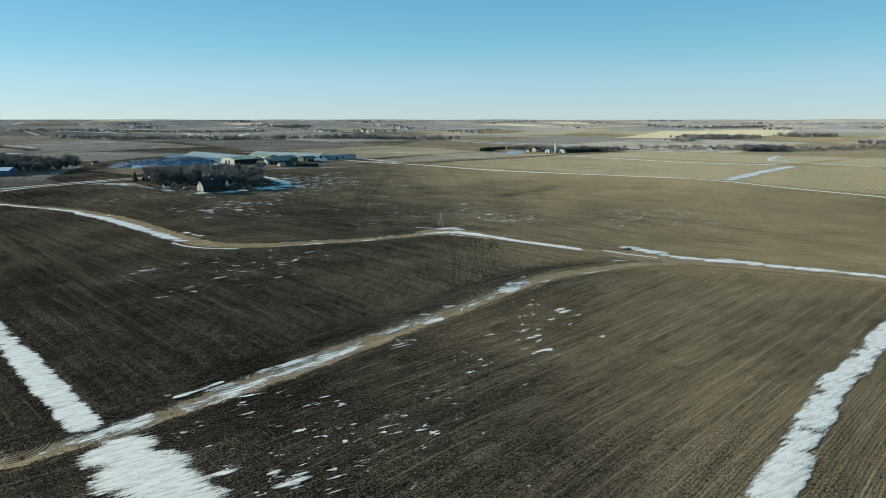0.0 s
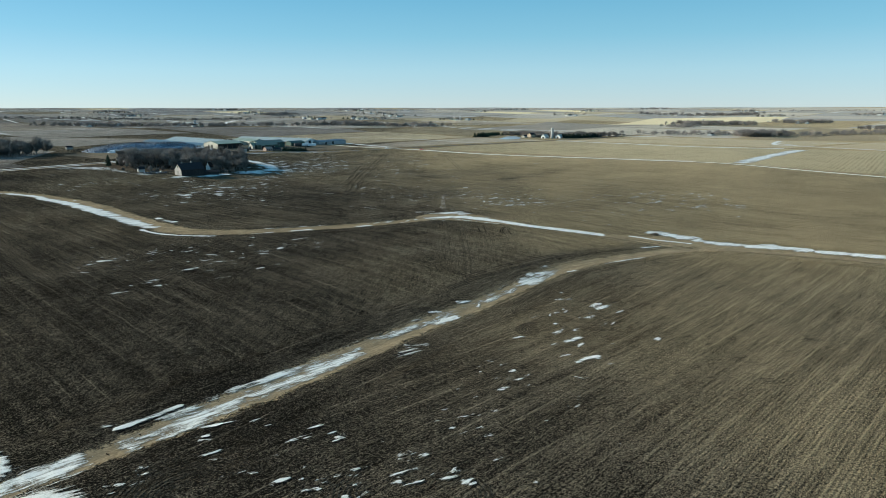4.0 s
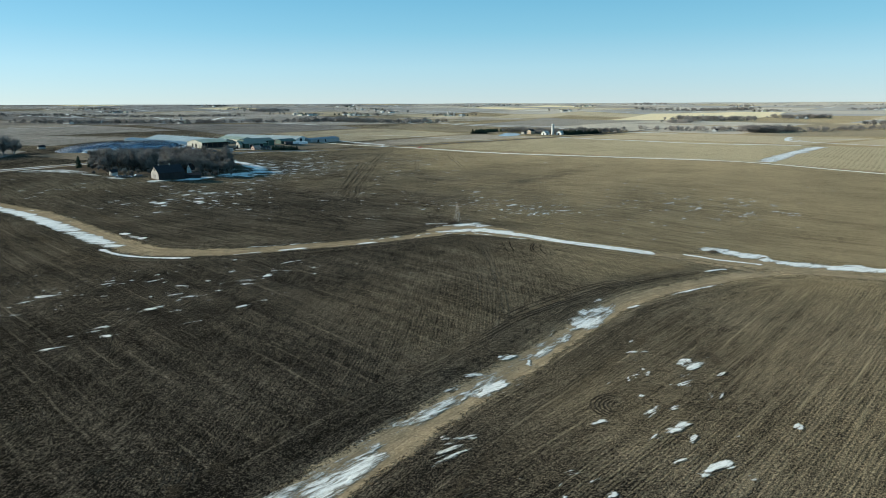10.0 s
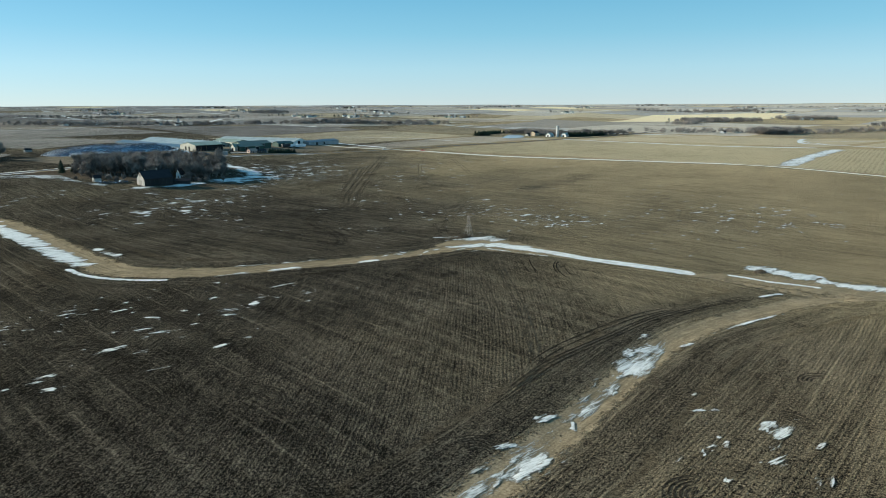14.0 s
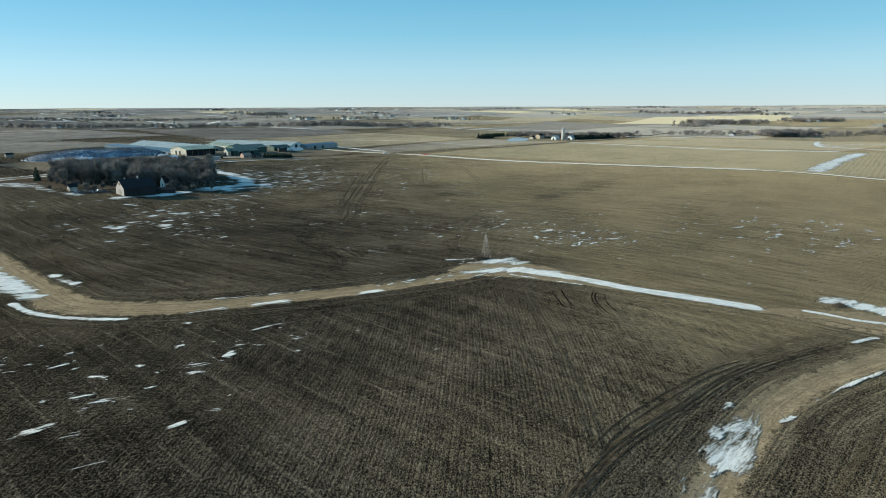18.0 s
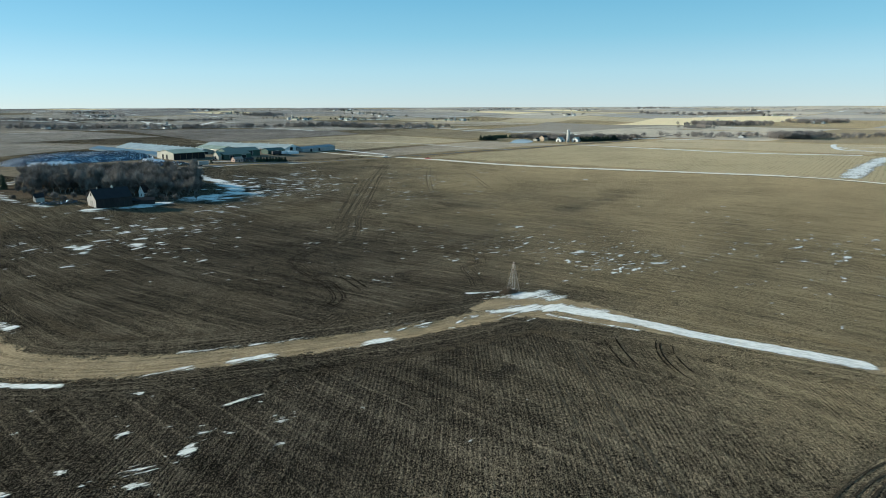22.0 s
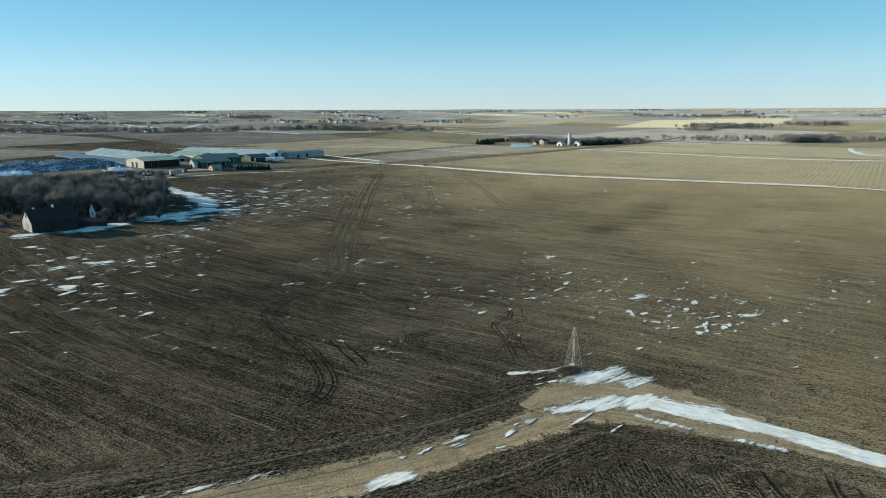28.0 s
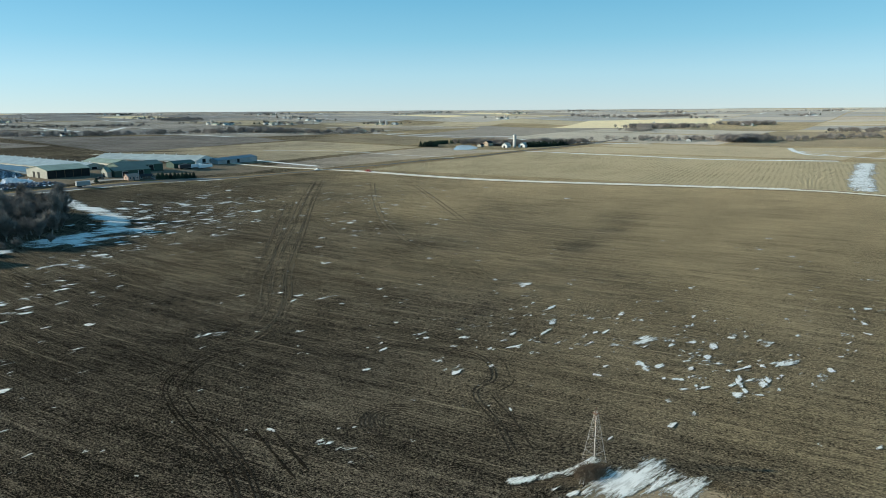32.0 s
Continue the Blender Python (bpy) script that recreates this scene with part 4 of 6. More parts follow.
tracks("wheel_tracks", [(8, 720), (12, 640), (16, 560)], (-1.3, 1.3), 0.24, "faint tractor ruts in the field", material=RUT_OLD)
tracks("wheel_tracks", [(-52, 411), (-65, 409), (-70, 399), (-70.7, 391.5), (-67.5, 383), (-63, 375), (-57, 365.7), (-52.8, 356.6), (-50.5, 348.5), (-51, 343), (-53.5, 338.8), (-60, 334.5)], (-1.7, -0.9, 0.9, 1.7), 0.13, "curving double tractor ruts in dark soil")
tracks("wheel_tracks", [(-55, 378), (-49, 366), (-42, 352)], (-1.2, 1.2), 0.2, "short tractor ruts in dark soil")
tracks("wheel_tracks", [(-25, 405), (-15, 404), (-8, 396), (-8.2, 384.6), (-13, 379), (-11.5, 367), (-11, 351.5)], DUAL, 0.13, "winding tractor ruts in dark soil", material=RUT_SOFT)
tracks("wheel_tracks", [(5.0, 318), (4.9, 289), (5.2, 268), (4.7, 248), (3.6, 228)], (-1.1, -0.5, 1.1), 0.15, "straight tractor ruts across the field", material=RUT_FAINT)
tracks("wheel_tracks", [(-5.5, 315), (-2.4, 286), (-1.6, 260), (-2.7, 241)], (-0.9, 0.9), 0.12, "faint tractor ruts beside the straight ruts", material=RUT_FAINT)
for line, offs in (([(-6, 214), (6, 229.5), (22, 243.5), (38, 257), (54, 266), (70, 273)], (-1.0, 0, 0.9)), ([(-1, 224), (8, 236), (20, 247), (34, 258), (48, 265.5)], (-0.8, 0.8))):
    tracks("wheel_tracks", line, offs, 0.16, "sinuous dark ruts along the upper edge of the waterway", material=RUT_SOFT)
# washed-out rills running down to the waterway
for x, y, u, w in ((7.6, 222, -0.4, 5), (10.5, 223, 0.2, 4), (9.0, 224.5, 0.6, 3), (17.4, 231, 0.5, 2.8), (14.6, 229, 0.2, 2.6), (20.5, 234.5, 0.8, 2.2), (4.2, 218.5, -0.3, 4.0), (0.8, 214, 0.3, 3.2)):
    tracks("washed_rill", [(x - u, y + w), (x + 0.4, y + 0.3 * w), (x - 0.3, y - 0.3 * w), (x + u, y - w)], (0,), 0.2, "dark washed-out rill above the grass waterway", material=RUT_SOFT, step=0.6)
tracks("wheel_tracks", [(15, 320), (14, 311), (14, 302), (15, 292)], (-1.3, 1.3), 0.15, "short tractor ruts by the waterway")
tracks("wheel_tracks", [(29, 316), (26, 311), (24, 304), (24, 296), (26, 288)], (-2.2, -1.3, 1.3), 0.15, "short tractor ruts by the waterway")
# where the machines turned: sets of nested arcs, x, y, inner radius, from, to, rows
for cx, cy, r, a0, a1, rows in (
        (-95, 234, 1.5, 20, 190, 6), (-50, 212, 1.5, -40, 120, 6), (-72, 256, 1.5, 20, 160, 5), (-87, 177, 2.5, -60, 160, 8), (-57, 161, 2.0, -30, 200, 8), (-23, 298, 1.2, 0, 300, 5), (-14, 298, 1.2, 160, 420, 6), (-32, 256, 1.5, 40, 160, 5), (40, 338, 1.2, 20, 160, 5),
        (57, 219, 1.5, 20, 200, 4)):
    tracks("turning_marks", rings(cx, cy, r + 0.76 * rows, a0, a1), [0.76 * k for k in range(rows)], 0.13, "nested turning marks in the dark soil", material=RUT_SOFT, step=0.6)
for cx, cy, r, a0, a1, rows in (
        (19, 184, 1.2, 60, 260, 6), (41, 204, 1.0, -60, 120, 5), (-7, 154, 1.5, 30, 190, 6), (-15, 113, 1.5, 120, 300, 7), (-40, 113, 2.5, 30, 230, 12), (-5, 112, 1.0, -120, 60, 6), (-34, 415, 1.4, 40, 170, 5), (-26, 431, 1.6, 40, 170, 5), (-30, 371, 1.4, 30, 290, 6), (-17, 361, 6.0, 0, 75, 7), (6, 401, 1.0, 30, 180, 5),
        (-82, 111, 2.0, -90, 60, 7)):
    tracks("turning_marks", rings(cx, cy, r + 0.76 * rows, a0, a1), [0.76 * k for k in range(rows)], 0.13, "nested turning marks in the dark soil", material=RUT_SOFT, step=0.6)
for cx, cy, r, a0, a1, rows in ((79, 167, 1.5, 30, 170, 4), (57, 145, 1.5, 20, 150, 4), (70, 248, 1.5, 10, 140, 4), (110, 329, 1.5, 20, 150, 4)):
    tracks("turning_marks", rings(cx, cy, r + 0.76 * rows, a0, a1), [0.76 * k for k in range(rows)], 0.12, "faint turning marks in the tan stubble", material=RUT_FAINT, step=0.6)
for cx, cy, r, a0, a1, rows in ((-11, 196, 1.5, 20, 160, 6), (9, 306, 1.5, 20, 120, 5), (-85, 510, 3, 30, 170, 5), (-60, 372, 1.5, 30, 150, 4)):
    tracks("turning_marks", rings(cx, cy, r + 0.76 * rows, a0, a1), [0.76 * k for k in range(rows)], 0.13, "nested turning marks in the dark soil", material=RUT_SOFT, step=0.6)

WORN = grass_material("worn_grass", (0.31, 0.233, 0.138), (0.26, 0.195, 0.115), (0.44, 0.34, 0.21), True)
for pick, offs, note in ((FAR_WAY[62:190:6], (-2.9, 2.0), "faint wheel lines worn into the grass waterway"), (FAR_WAY[120:240:6], (0.6, 4.4), "faint wheel lines round the wide bend")):
    tracks("wheel_tracks", [(q[0], q[1]) for q in pick], offs, 0.26, note, lift=0.09, material=WORN)

# ---- fields of other colours, laid out square to the section roads ----
EU, EV = np.array((0.69, 0.724)), np.array((-0.724, 0.69))
# some tones are lightened and greyed to stand for distance haze
FIELD_COLOURS = {
    "brown": ((0.275, 0.234, 0.181), (0.659, 0.555, 0.421)), "tan": ((0.356, 0.294, 0.194), (0.67, 0.556, 0.373)), "straw": ((0.74, 0.61, 0.37), (0.86, 0.73, 0.48)),
    "grey": ((0.329, 0.293, 0.232), (0.683, 0.604, 0.488)), "dark": ((0.201, 0.181, 0.152), (0.464, 0.409, 0.342)), "olive": ((0.198, 0.163, 0.106), (0.455, 0.371, 0.248)),
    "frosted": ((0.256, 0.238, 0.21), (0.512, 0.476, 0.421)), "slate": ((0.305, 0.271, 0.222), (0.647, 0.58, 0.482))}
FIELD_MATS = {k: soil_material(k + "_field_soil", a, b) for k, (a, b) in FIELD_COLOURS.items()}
FIELD_MATS["striped"] = soil_material("striped_field_soil", (0.245, 0.20, 0.125), (0.64, 0.535, 0.345), 0.036)
FIELD_WORDS = {"brown": "brown ploughed field", "tan": "tan stubble field", "straw": "pale straw-yellow stubble field", "grey": "grey-brown winter field", "dark": "dark ploughed field", "olive": "brown-tan grass field", "frosted": "grey field with distance haze in its colour", "slate": "grey-black ploughed field", "striped": "tan field striped with pale drilled rows"}


def field(corners, colour, n=14, lift=0.04):
    c = np.array(corners, float)
    u = np.linspace(0, 1, n)
    U, W = np.meshgrid(u, u)
    P = ((1 - U) * (1 - W))[..., None] * c[0] + (U * (1 - W))[..., None] * c[1] + (U * W)[..., None] * c[2] + ((1 - U) * W)[..., None] * c[3]
    x, y = P[..., 0], P[..., 1]
    z = land(x, y) + lift
    i = np.arange(n * n).reshape(n, n)
    f = np.stack([i[:-1, :-1], i[:-1, 1:], i[1:, 1:], i[1:, :-1]], -1).reshape(-1, 4)
    if np.cross(c[1] - c[0], c[3] - c[0]) < 0:
        f = f[:, ::-1]
    ob = part("field", (np.stack([x, y, z], -1).reshape(-1, 3).tolist(), f.tolist()), FIELD_MATS[colour])
    lay_rows(ob.data, x.ravel(), y.ravel())
    if colour == "striped":
        for key, val in (("row", 0.795 * x - 0.61 * y), ("lane", 0.61 * x + 0.795 * y), ("band", 0.795 * x - 0.61 * y), ("along", 0.61 * x + 0.795 * y)):
            ob.data.attributes[key].data.foreach_set("value", np.ascontiguousarray(val.ravel(), dtype=np.float32))
    return tagged(ob, FIELD_WORDS[colour] + " in winter", "field", kind="structure")


field([(-18, 838), (271, 613), (441, 806), (205, 1100)], "striped", 60, 0.04)
field([(268, 612), (520, 260), (800, 560), (450, 815)], "striped", 60, 0.04)
field([(-110, 905), (-70, 850), (195, 1140), (80, 1230)], "brown", 24)
field([(-130, 925), (70, 1245), (-120, 1420), (-330, 1090)], "tan", 24)
field([(-395, 420), (-320, 540), (-480, 700), (-560, 560)], "dark", 24)
field([(-350, 560), (-400, 720), (-640, 900), (-620, 660)], "slate", 24)
field([(-420, 800), (-380, 1000), (-700, 1250), (-760, 900)], "slate", 24)
field([(210, 1110), (440, 840), (640, 1000), (420, 1300)], "tan", 30)
field([(650, 990), (470, 840), (820, 560), (1050, 860)], "tan", 30)
field([(60, 1560), (420, 1380), (690, 1830), (300, 2000)], "dark", 24)
field([(600, 2320), (690, 1960), (1225, 2360), (990, 2960)], "straw", 24, 0.16)
field([(1225, 2360), (1525, 2830), (1400, 2960), (990, 2960)], "straw", 24, 0.16)
field([(300, 2000), (690, 1835), (600, 2320), (430, 2540)], "dark", 24, 0.14)
field([(140, 2290), (380, 2380), (640, 2940), (390, 3050)], "tan", 24)
field([(-310, 1110), (-140, 1430), (-260, 1640), (-700, 1640)], "dark", 30)
field([(-120, 1440), (60, 1300), (160, 1560), (-40, 1660)], "olive", 24)
rng = np.random.RandomState(77)
taken = [(120, 950, 330), (500, 560, 320), (0, 1080, 260), (-550, 750, 330), (530, 1050, 260), (380, 1690, 260), (980, 2350, 420), (400, 2650, 330), (-400, 1430, 300), (750, 800, 260), (-80, 480, 620), (20, 1480, 170), (-560, 1050, 260)]
for a in range(-9, 17):
    for b in range(-14, 13):
        c0 = np.array((0.0, 1500.0)) + EU * a * 300 + EV * b * 390
        r = math.hypot(c0[0], c0[1] - 150)
        if r > 5300 or c0[1] < 650 or abs(c0[0]) > 0.82 * (c0[1] + 200) or any(math.hypot(c0[0] - x, c0[1] - y) < d for x, y, d in taken):
            continue
        w, h = 292 if rng.rand() < 0.7 else 270, 382
        q = [c0 + EU * s * w / 2 + EV * k * h / 2 for s, k in ((-1, -1), (1, -1), (1, 1), (-1, 1))]
        west, far = c0[0] + 420 * rng.randn() < -0.12 * c0[1], r > 2900
        odds = [0.10, 0.04, 0.30, 0.12, 0.06, 0.00, 0.16, 0.22] if west else [0.08, 0.24, 0.30, 0.04, 0.12, 0.08, 0.12, 0.02]
        if west and r < 2300:
            odds = [0.24, 0.05, 0.16, 0.22, 0.05, 0.00, 0.00, 0.28]
        # the farthest fields mostly take greyed tones, in place of haze
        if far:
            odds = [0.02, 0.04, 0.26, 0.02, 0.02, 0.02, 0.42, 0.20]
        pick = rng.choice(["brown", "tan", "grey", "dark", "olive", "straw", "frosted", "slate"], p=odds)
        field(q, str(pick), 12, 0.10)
        for _ in range(2 if west else 1):
            e = q[int(rng.randint(4))]
            g = q[int(rng.randint(4))]
            if np.linalg.norm(e - g) > 100:
                m = (e + g) / 2 + rng.randn(2) * 35
                snow_band("snow_line", glide([(*e, 4), (*m, 4), (*g, 4)], 20), [(10, 150 + 160 * rng.rand(), 0, 3.5 + 5 * rng.rand(), 1.3)], int(100 + rng.randint(900)), "white snow line in a distant field draw", cell=5.0)

# ---- trees ----


def stick(V, F, a, b, ra, rb, n=4):
    """A tapered limb."""
    a, b = Vector(a), Vector(b)
    w = (b - a).normalized()
    s = w.orthogonal().normalized()
    q = w.cross(s)
    base = len(V)
    for p, r in ((a, ra), (b, rb)):
        for k in range(n):
            t = 2 * math.pi * k / n
            V.append(p + s * math.cos(t) * r + q * math.sin(t) * r)
    for k in range(n):
        F.append((base + k, base + (k + 1) % n, base + n + (k + 1) % n, base + n + k))


def grow_tree(seed, height, spread, depth, twigs, twig_len, twig_w, sides=4):
    """Limbs and fine twigs of a leafless tree, as two lists of verts and faces."""
    r = random.Random(seed)
    V, F, TV, TF = [], [], [], []
    tips = []

    def limb(p, w, length, rad, level):
        bits = 2 if level < 2 else 1
        for _ in range(bits):
            w2 = (w + Vector((r.gauss(0, 0.14), r.gauss(0, 0.14), r.gauss(0.05, 0.08)))).normalized()
            q = p + w2 * (length / bits)
            stick(V, F, p, q, rad, rad * 0.72, sides if level < 3 else 3)
            tips.append((p, q, level))
            p, w, rad = q, w2, rad * 0.72
        if level < depth:
            for k in range(r.choice((3, 3, 4)) if level else 5):
                ang, tilt = r.uniform(0, 6.28), r.uniform(0.25, 0.85) * spread
                s = w.orthogonal().normalized()
                side = s * math.cos(ang) + w.cross(s) * math.sin(ang)
                w3 = (w * math.cos(tilt) + side * math.sin(tilt) + Vector((0, 0, 0.15))).normalized()
                limb(p if k else p, w3, length * r.uniform(0.6, 1.15), rad * r.uniform(0.6, 0.8), level + 1)

    limb(Vector((0, 0, -0.3)), Vector((r.gauss(0, 0.04), r.gauss(0, 0.04), 1)), height * 0.11, height * 0.015 + (0.06 if height > 3 else 0), 0)
    fine = [q for q in tips if q[2] >= 1] if depth > 2 else [q for q in tips if q[2] >= max(1, depth - 1)]
    for _ in range(twigs):
        p, q, lv = r.choice(fine)
        o = p.lerp(q, r.random())
        w = ((q - p).normalized() + Vector((r.gauss(0, 0.55), r.gauss(0, 0.55), r.gauss(0.6, 0.45)))).normalized()
        e = o + w * twig_len * r.uniform(0.5, 1.4)
        s = w.orthogonal().normalized()
        s = (s * math.cos(r.uniform(0, 3.14)) + w.cross(s) * math.sin(r.uniform(0, 3.14))) * twig_w
        b = len(TV)
        TV.extend((o - s, o + s, e))
        TF.append((b, b + 1, b + 2))
        if r.random() < 0.5:
            m = o.lerp(e, 0.4)
            e2 = m + (w + Vector((r.gauss(0, 0.6), r.gauss(0, 0.6), r.gauss(0.1, 0.4)))).normalized() * twig_len * 0.6
            b = len(TV)
            TV.extend((m - s * 0.7, m + s * 0.7, e2))
            TF.append((b, b + 1, b + 2))
    top = max(v.z for v in TV + V)
    k = height / top
    return ([v * k for v in V], F), ([v * k for v in TV], TF)


def bare_tree(seed, height, spread, label, depth=3, twigs=900):
    limbs, fine = grow_tree(seed, height, spread, depth, twigs, 1.6, 0.026)
    e = new("bare_tree")
    part("trunk", limbs, BARK, e)
    part("crown", fine, TWIG, e)
    return tagged(e, label, "tree")


def conifer(seed, height, radius, label, name="evergreen_tree", whorls=16, per=16):
    r = random.Random(seed)
    e = new(name)
    bm = bmesh.new()
    tube(bm, (0, 0, -0.3), (0, 0, height * 0.97), height * 0.02 + 0.05, 0.02, 7)
    part("trunk", bm, BARK, e)
    V, F = [], []
    for i in range(whorls):
        z = height * (0.05 + 0.93 * i / whorls)
        rad = radius * (1 - i / whorls) ** 0.6 + 0.12
        for k in range(per):
            a = r.uniform(0, 6.28)
            ln = rad * r.uniform(0.7, 1.15)
            tip = Vector((math.cos(a) * ln, math.sin(a) * ln, z - ln * r.uniform(0.0, 0.35)))
            root = Vector((math.cos(a) * 0.1, math.sin(a) * 0.1, z + r.uniform(0, height * 0.04)))
            s = Vector((-math.sin(a), math.cos(a), 0)) * (0.22 * rad + 0.12)
            mid = root.lerp(tip, 0.6)
            b = len(V)
            V.extend((root, mid + s, tip, mid - s, mid + Vector((0, 0, 0.25 * rad * 0.5 + 0.08)), mid - Vector((0, 0, 0.2))))
            F.extend(((b, b + 1, b + 4), (b + 1, b + 2, b + 4), (b + 2, b + 3, b + 4), (b + 3, b, b + 4), (b, b + 5, b + 1), (b + 1, b + 5, b + 2), (b + 2, b + 5, b + 3), (b + 3, b + 5, b)))
    part("crown", (V, F), NEEDLE, e)
    return tagged(e, label, "tree")


def stand(x, y, turn=0.0, size=1.0, tall=1.0, sink=0.05):
    return pose(x, y, on_land(x, y, -sink), 0, 0, turn) @ Matrix.Diagonal((size, size, size * tall, 1))


def inside(x, y, poly):
    hit = False
    for (x0, y0), (x1, y1) in zip(poly, poly[1:] + poly[:1]):
        if (y0 > y) != (y1 > y) and x < (x1 - x0) * (y - y0) / (y1 - y0) + x0:
            hit = not hit
    return hit


TREES = [bare_tree(s, h, sp, lab, 3, 3300) for s, h, sp, lab in (
    (1, 12.5, 0.62, "tall leafless grey-brown tree in the grove"), (2, 10.5, 0.9, "spreading leafless tree in the grove"),
    (3, 13.5, 0.65, "tall narrow leafless tree in the grove"), (4, 9.0, 1.0, "low bushy leafless tree in the grove"), (5, 11.5, 0.8, "leafless grey tree in the grove"))]
used = [False] * len(TREES)


def plant(k, x, y, turn, size, group, tall=1.0, label=""):
    ob = TREES[k]
    if not used[k]:
        used[k] = True
        ob.matrix_world = stand(x, y, turn, size, tall)
        return tagged(ob, label, group=group)
    return tagged(copy_thing(ob, stand(x, y, turn, 1.0, 1.0) @ Matrix.Diagonal((size / ob.scale[0], size / ob.scale[1], size * tall / ob.scale[2], 1))), label, group=group)


rng = np.random.RandomState(21)
GROVE = [(-262, 560), (-240, 532), (-205, 529), (-192, 522), (-170, 520), (-155, 540), (-159, 578), (-178, 606), (-232, 620), (-268, 600)]
spots = []
while len(spots) < 210:
    x, y = rng.uniform(-284, -148), rng.uniform(500, 645)
    if not inside(x, y, GROVE) or (-192 < x < -166 and y < 530) or any(math.hypot(x - a, y - b) < 3.7 for a, b in spots):
        continue
    spots.append((x, y))
for x, y in spots:
    k = int(rng.randint(5))
    plant(k, x, y, rng.uniform(0, 360), rng.uniform(0.72, 1.1), "grove of bare trees", rng.uniform(0.95, 1.25))
for x, y in spots[::3]:
    plant(3, x + rng.uniform(-2.2, 2.2), y + rng.uniform(-2.2, 2.2), rng.uniform(0, 360), rng.uniform(0.4, 0.6), "brush under the grove", 1.0, "low bare brush under the grove trees")
for x, y, s in ((-214, 513, 0.5), (-222, 518, 0.6), (-206, 513, 0.5), (-231, 523, 0.6), (-199, 517, 0.5), (-226, 513, 0.45), (-238, 526, 0.6), (-246, 534, 0.6), (-171.5, 525, 0.75), (-168.5, 527, 0.85), (-171, 521, 0.5), (-165, 522, 0.5), (-161, 519, 0.45), (-205, 503, 0.5), (-212, 506, 0.6), (-222, 512, 0.55), (-199, 497, 0.35), (-158, 522, 0.6), (-150, 532, 0.55), (-230, 505, 0.4)):
    plant(3, x, y, rng.uniform(0, 360), s, "bushes at the grove edge", 1.0, "low bare bush at the edge of the grove")
for _ in range(70):
    x, y = rng.uniform(-470, -385), rng.uniform(622, 690)
    plant(int(rng.randint(5)), x, y, rng.uniform(0, 360), rng.uniform(1.1, 1.6), "trees round the far left farm", 1.0, "leafless tree beside the blue shed")
spruce = conifer(3, 9.0, 2.6, "dark evergreen at the corner of the grove")
spruce.matrix_world = stand(-262, 548, 0)
copy_thing(spruce, stand(-257, 553, 70, 0.75))


# hedge of evergreens before the sheds
hedge = conifer(8, 4.8, 2.3, "dark conical evergreen in a hedge row", whorls=13, per=20)
for i in range(10):
    f = i / 9
    m = stand(-172 + 21 * f, 760 + 15 * f, i * 37, 1 + 0.1 * math.sin(i * 2.1))
    if i == 0:
        hedge.matrix_world = m
        tagged(hedge, group="hedge row before the sheds")
    else:
        copy_thing(hedge, m @ Matrix.Diagonal((1 / hedge.scale[0], 1 / hedge.scale[1], 1 / hedge.scale[2], 1)))


FAR_TWIG = plain_material("far_bare_twigs", (0.23, 0.205, 0.185), 0.35, 0.1, 0.95)


def far_crown(seed):
    """A leafless tree one unit high: forked limbs inside a rounded haze of short twigs."""
    r = random.Random(seed)
    V, F = [], []
    stick(V, F, (0, 0, -0.05), (0, 0, 0.35), 0.022, 0.014, 4)
    for k in range(7):
        t, w = r.uniform(0, 6.28), r.uniform(0.12, 0.3)
        stick(V, F, (0, 0, r.uniform(0.15, 0.35)), (math.cos(t) * w, math.sin(t) * w, r.uniform(0.5, 0.85)), 0.011, 0.003, 3)
    lobes = [Vector((r.gauss(0, 0.13), r.gauss(0, 0.13), r.uniform(0.42, 0.72))) for _ in range(6)]
    for _ in range(720):
        d = Vector((r.gauss(0, 1), r.gauss(0, 1), r.gauss(0, 1))).normalized()
        o = r.choice(lobes) + Vector((d.x, d.y, d.z * 1.1)) * 0.24 * r.random() ** 0.45
        if o.z < 0.08:
            continue
        w = (d + Vector((r.gauss(0, 0.6), r.gauss(0, 0.6), 0.5 + r.gauss(0, 0.5)))).normalized()
        s = w.orthogonal().normalized() * 0.009
        n, e = len(V), o + w * r.uniform(0.05, 0.11)
        V.extend((o - s, o + s, e))
        F.append((n, n + 1, n + 2))
    return np.array([tuple(v) for v in V]), F


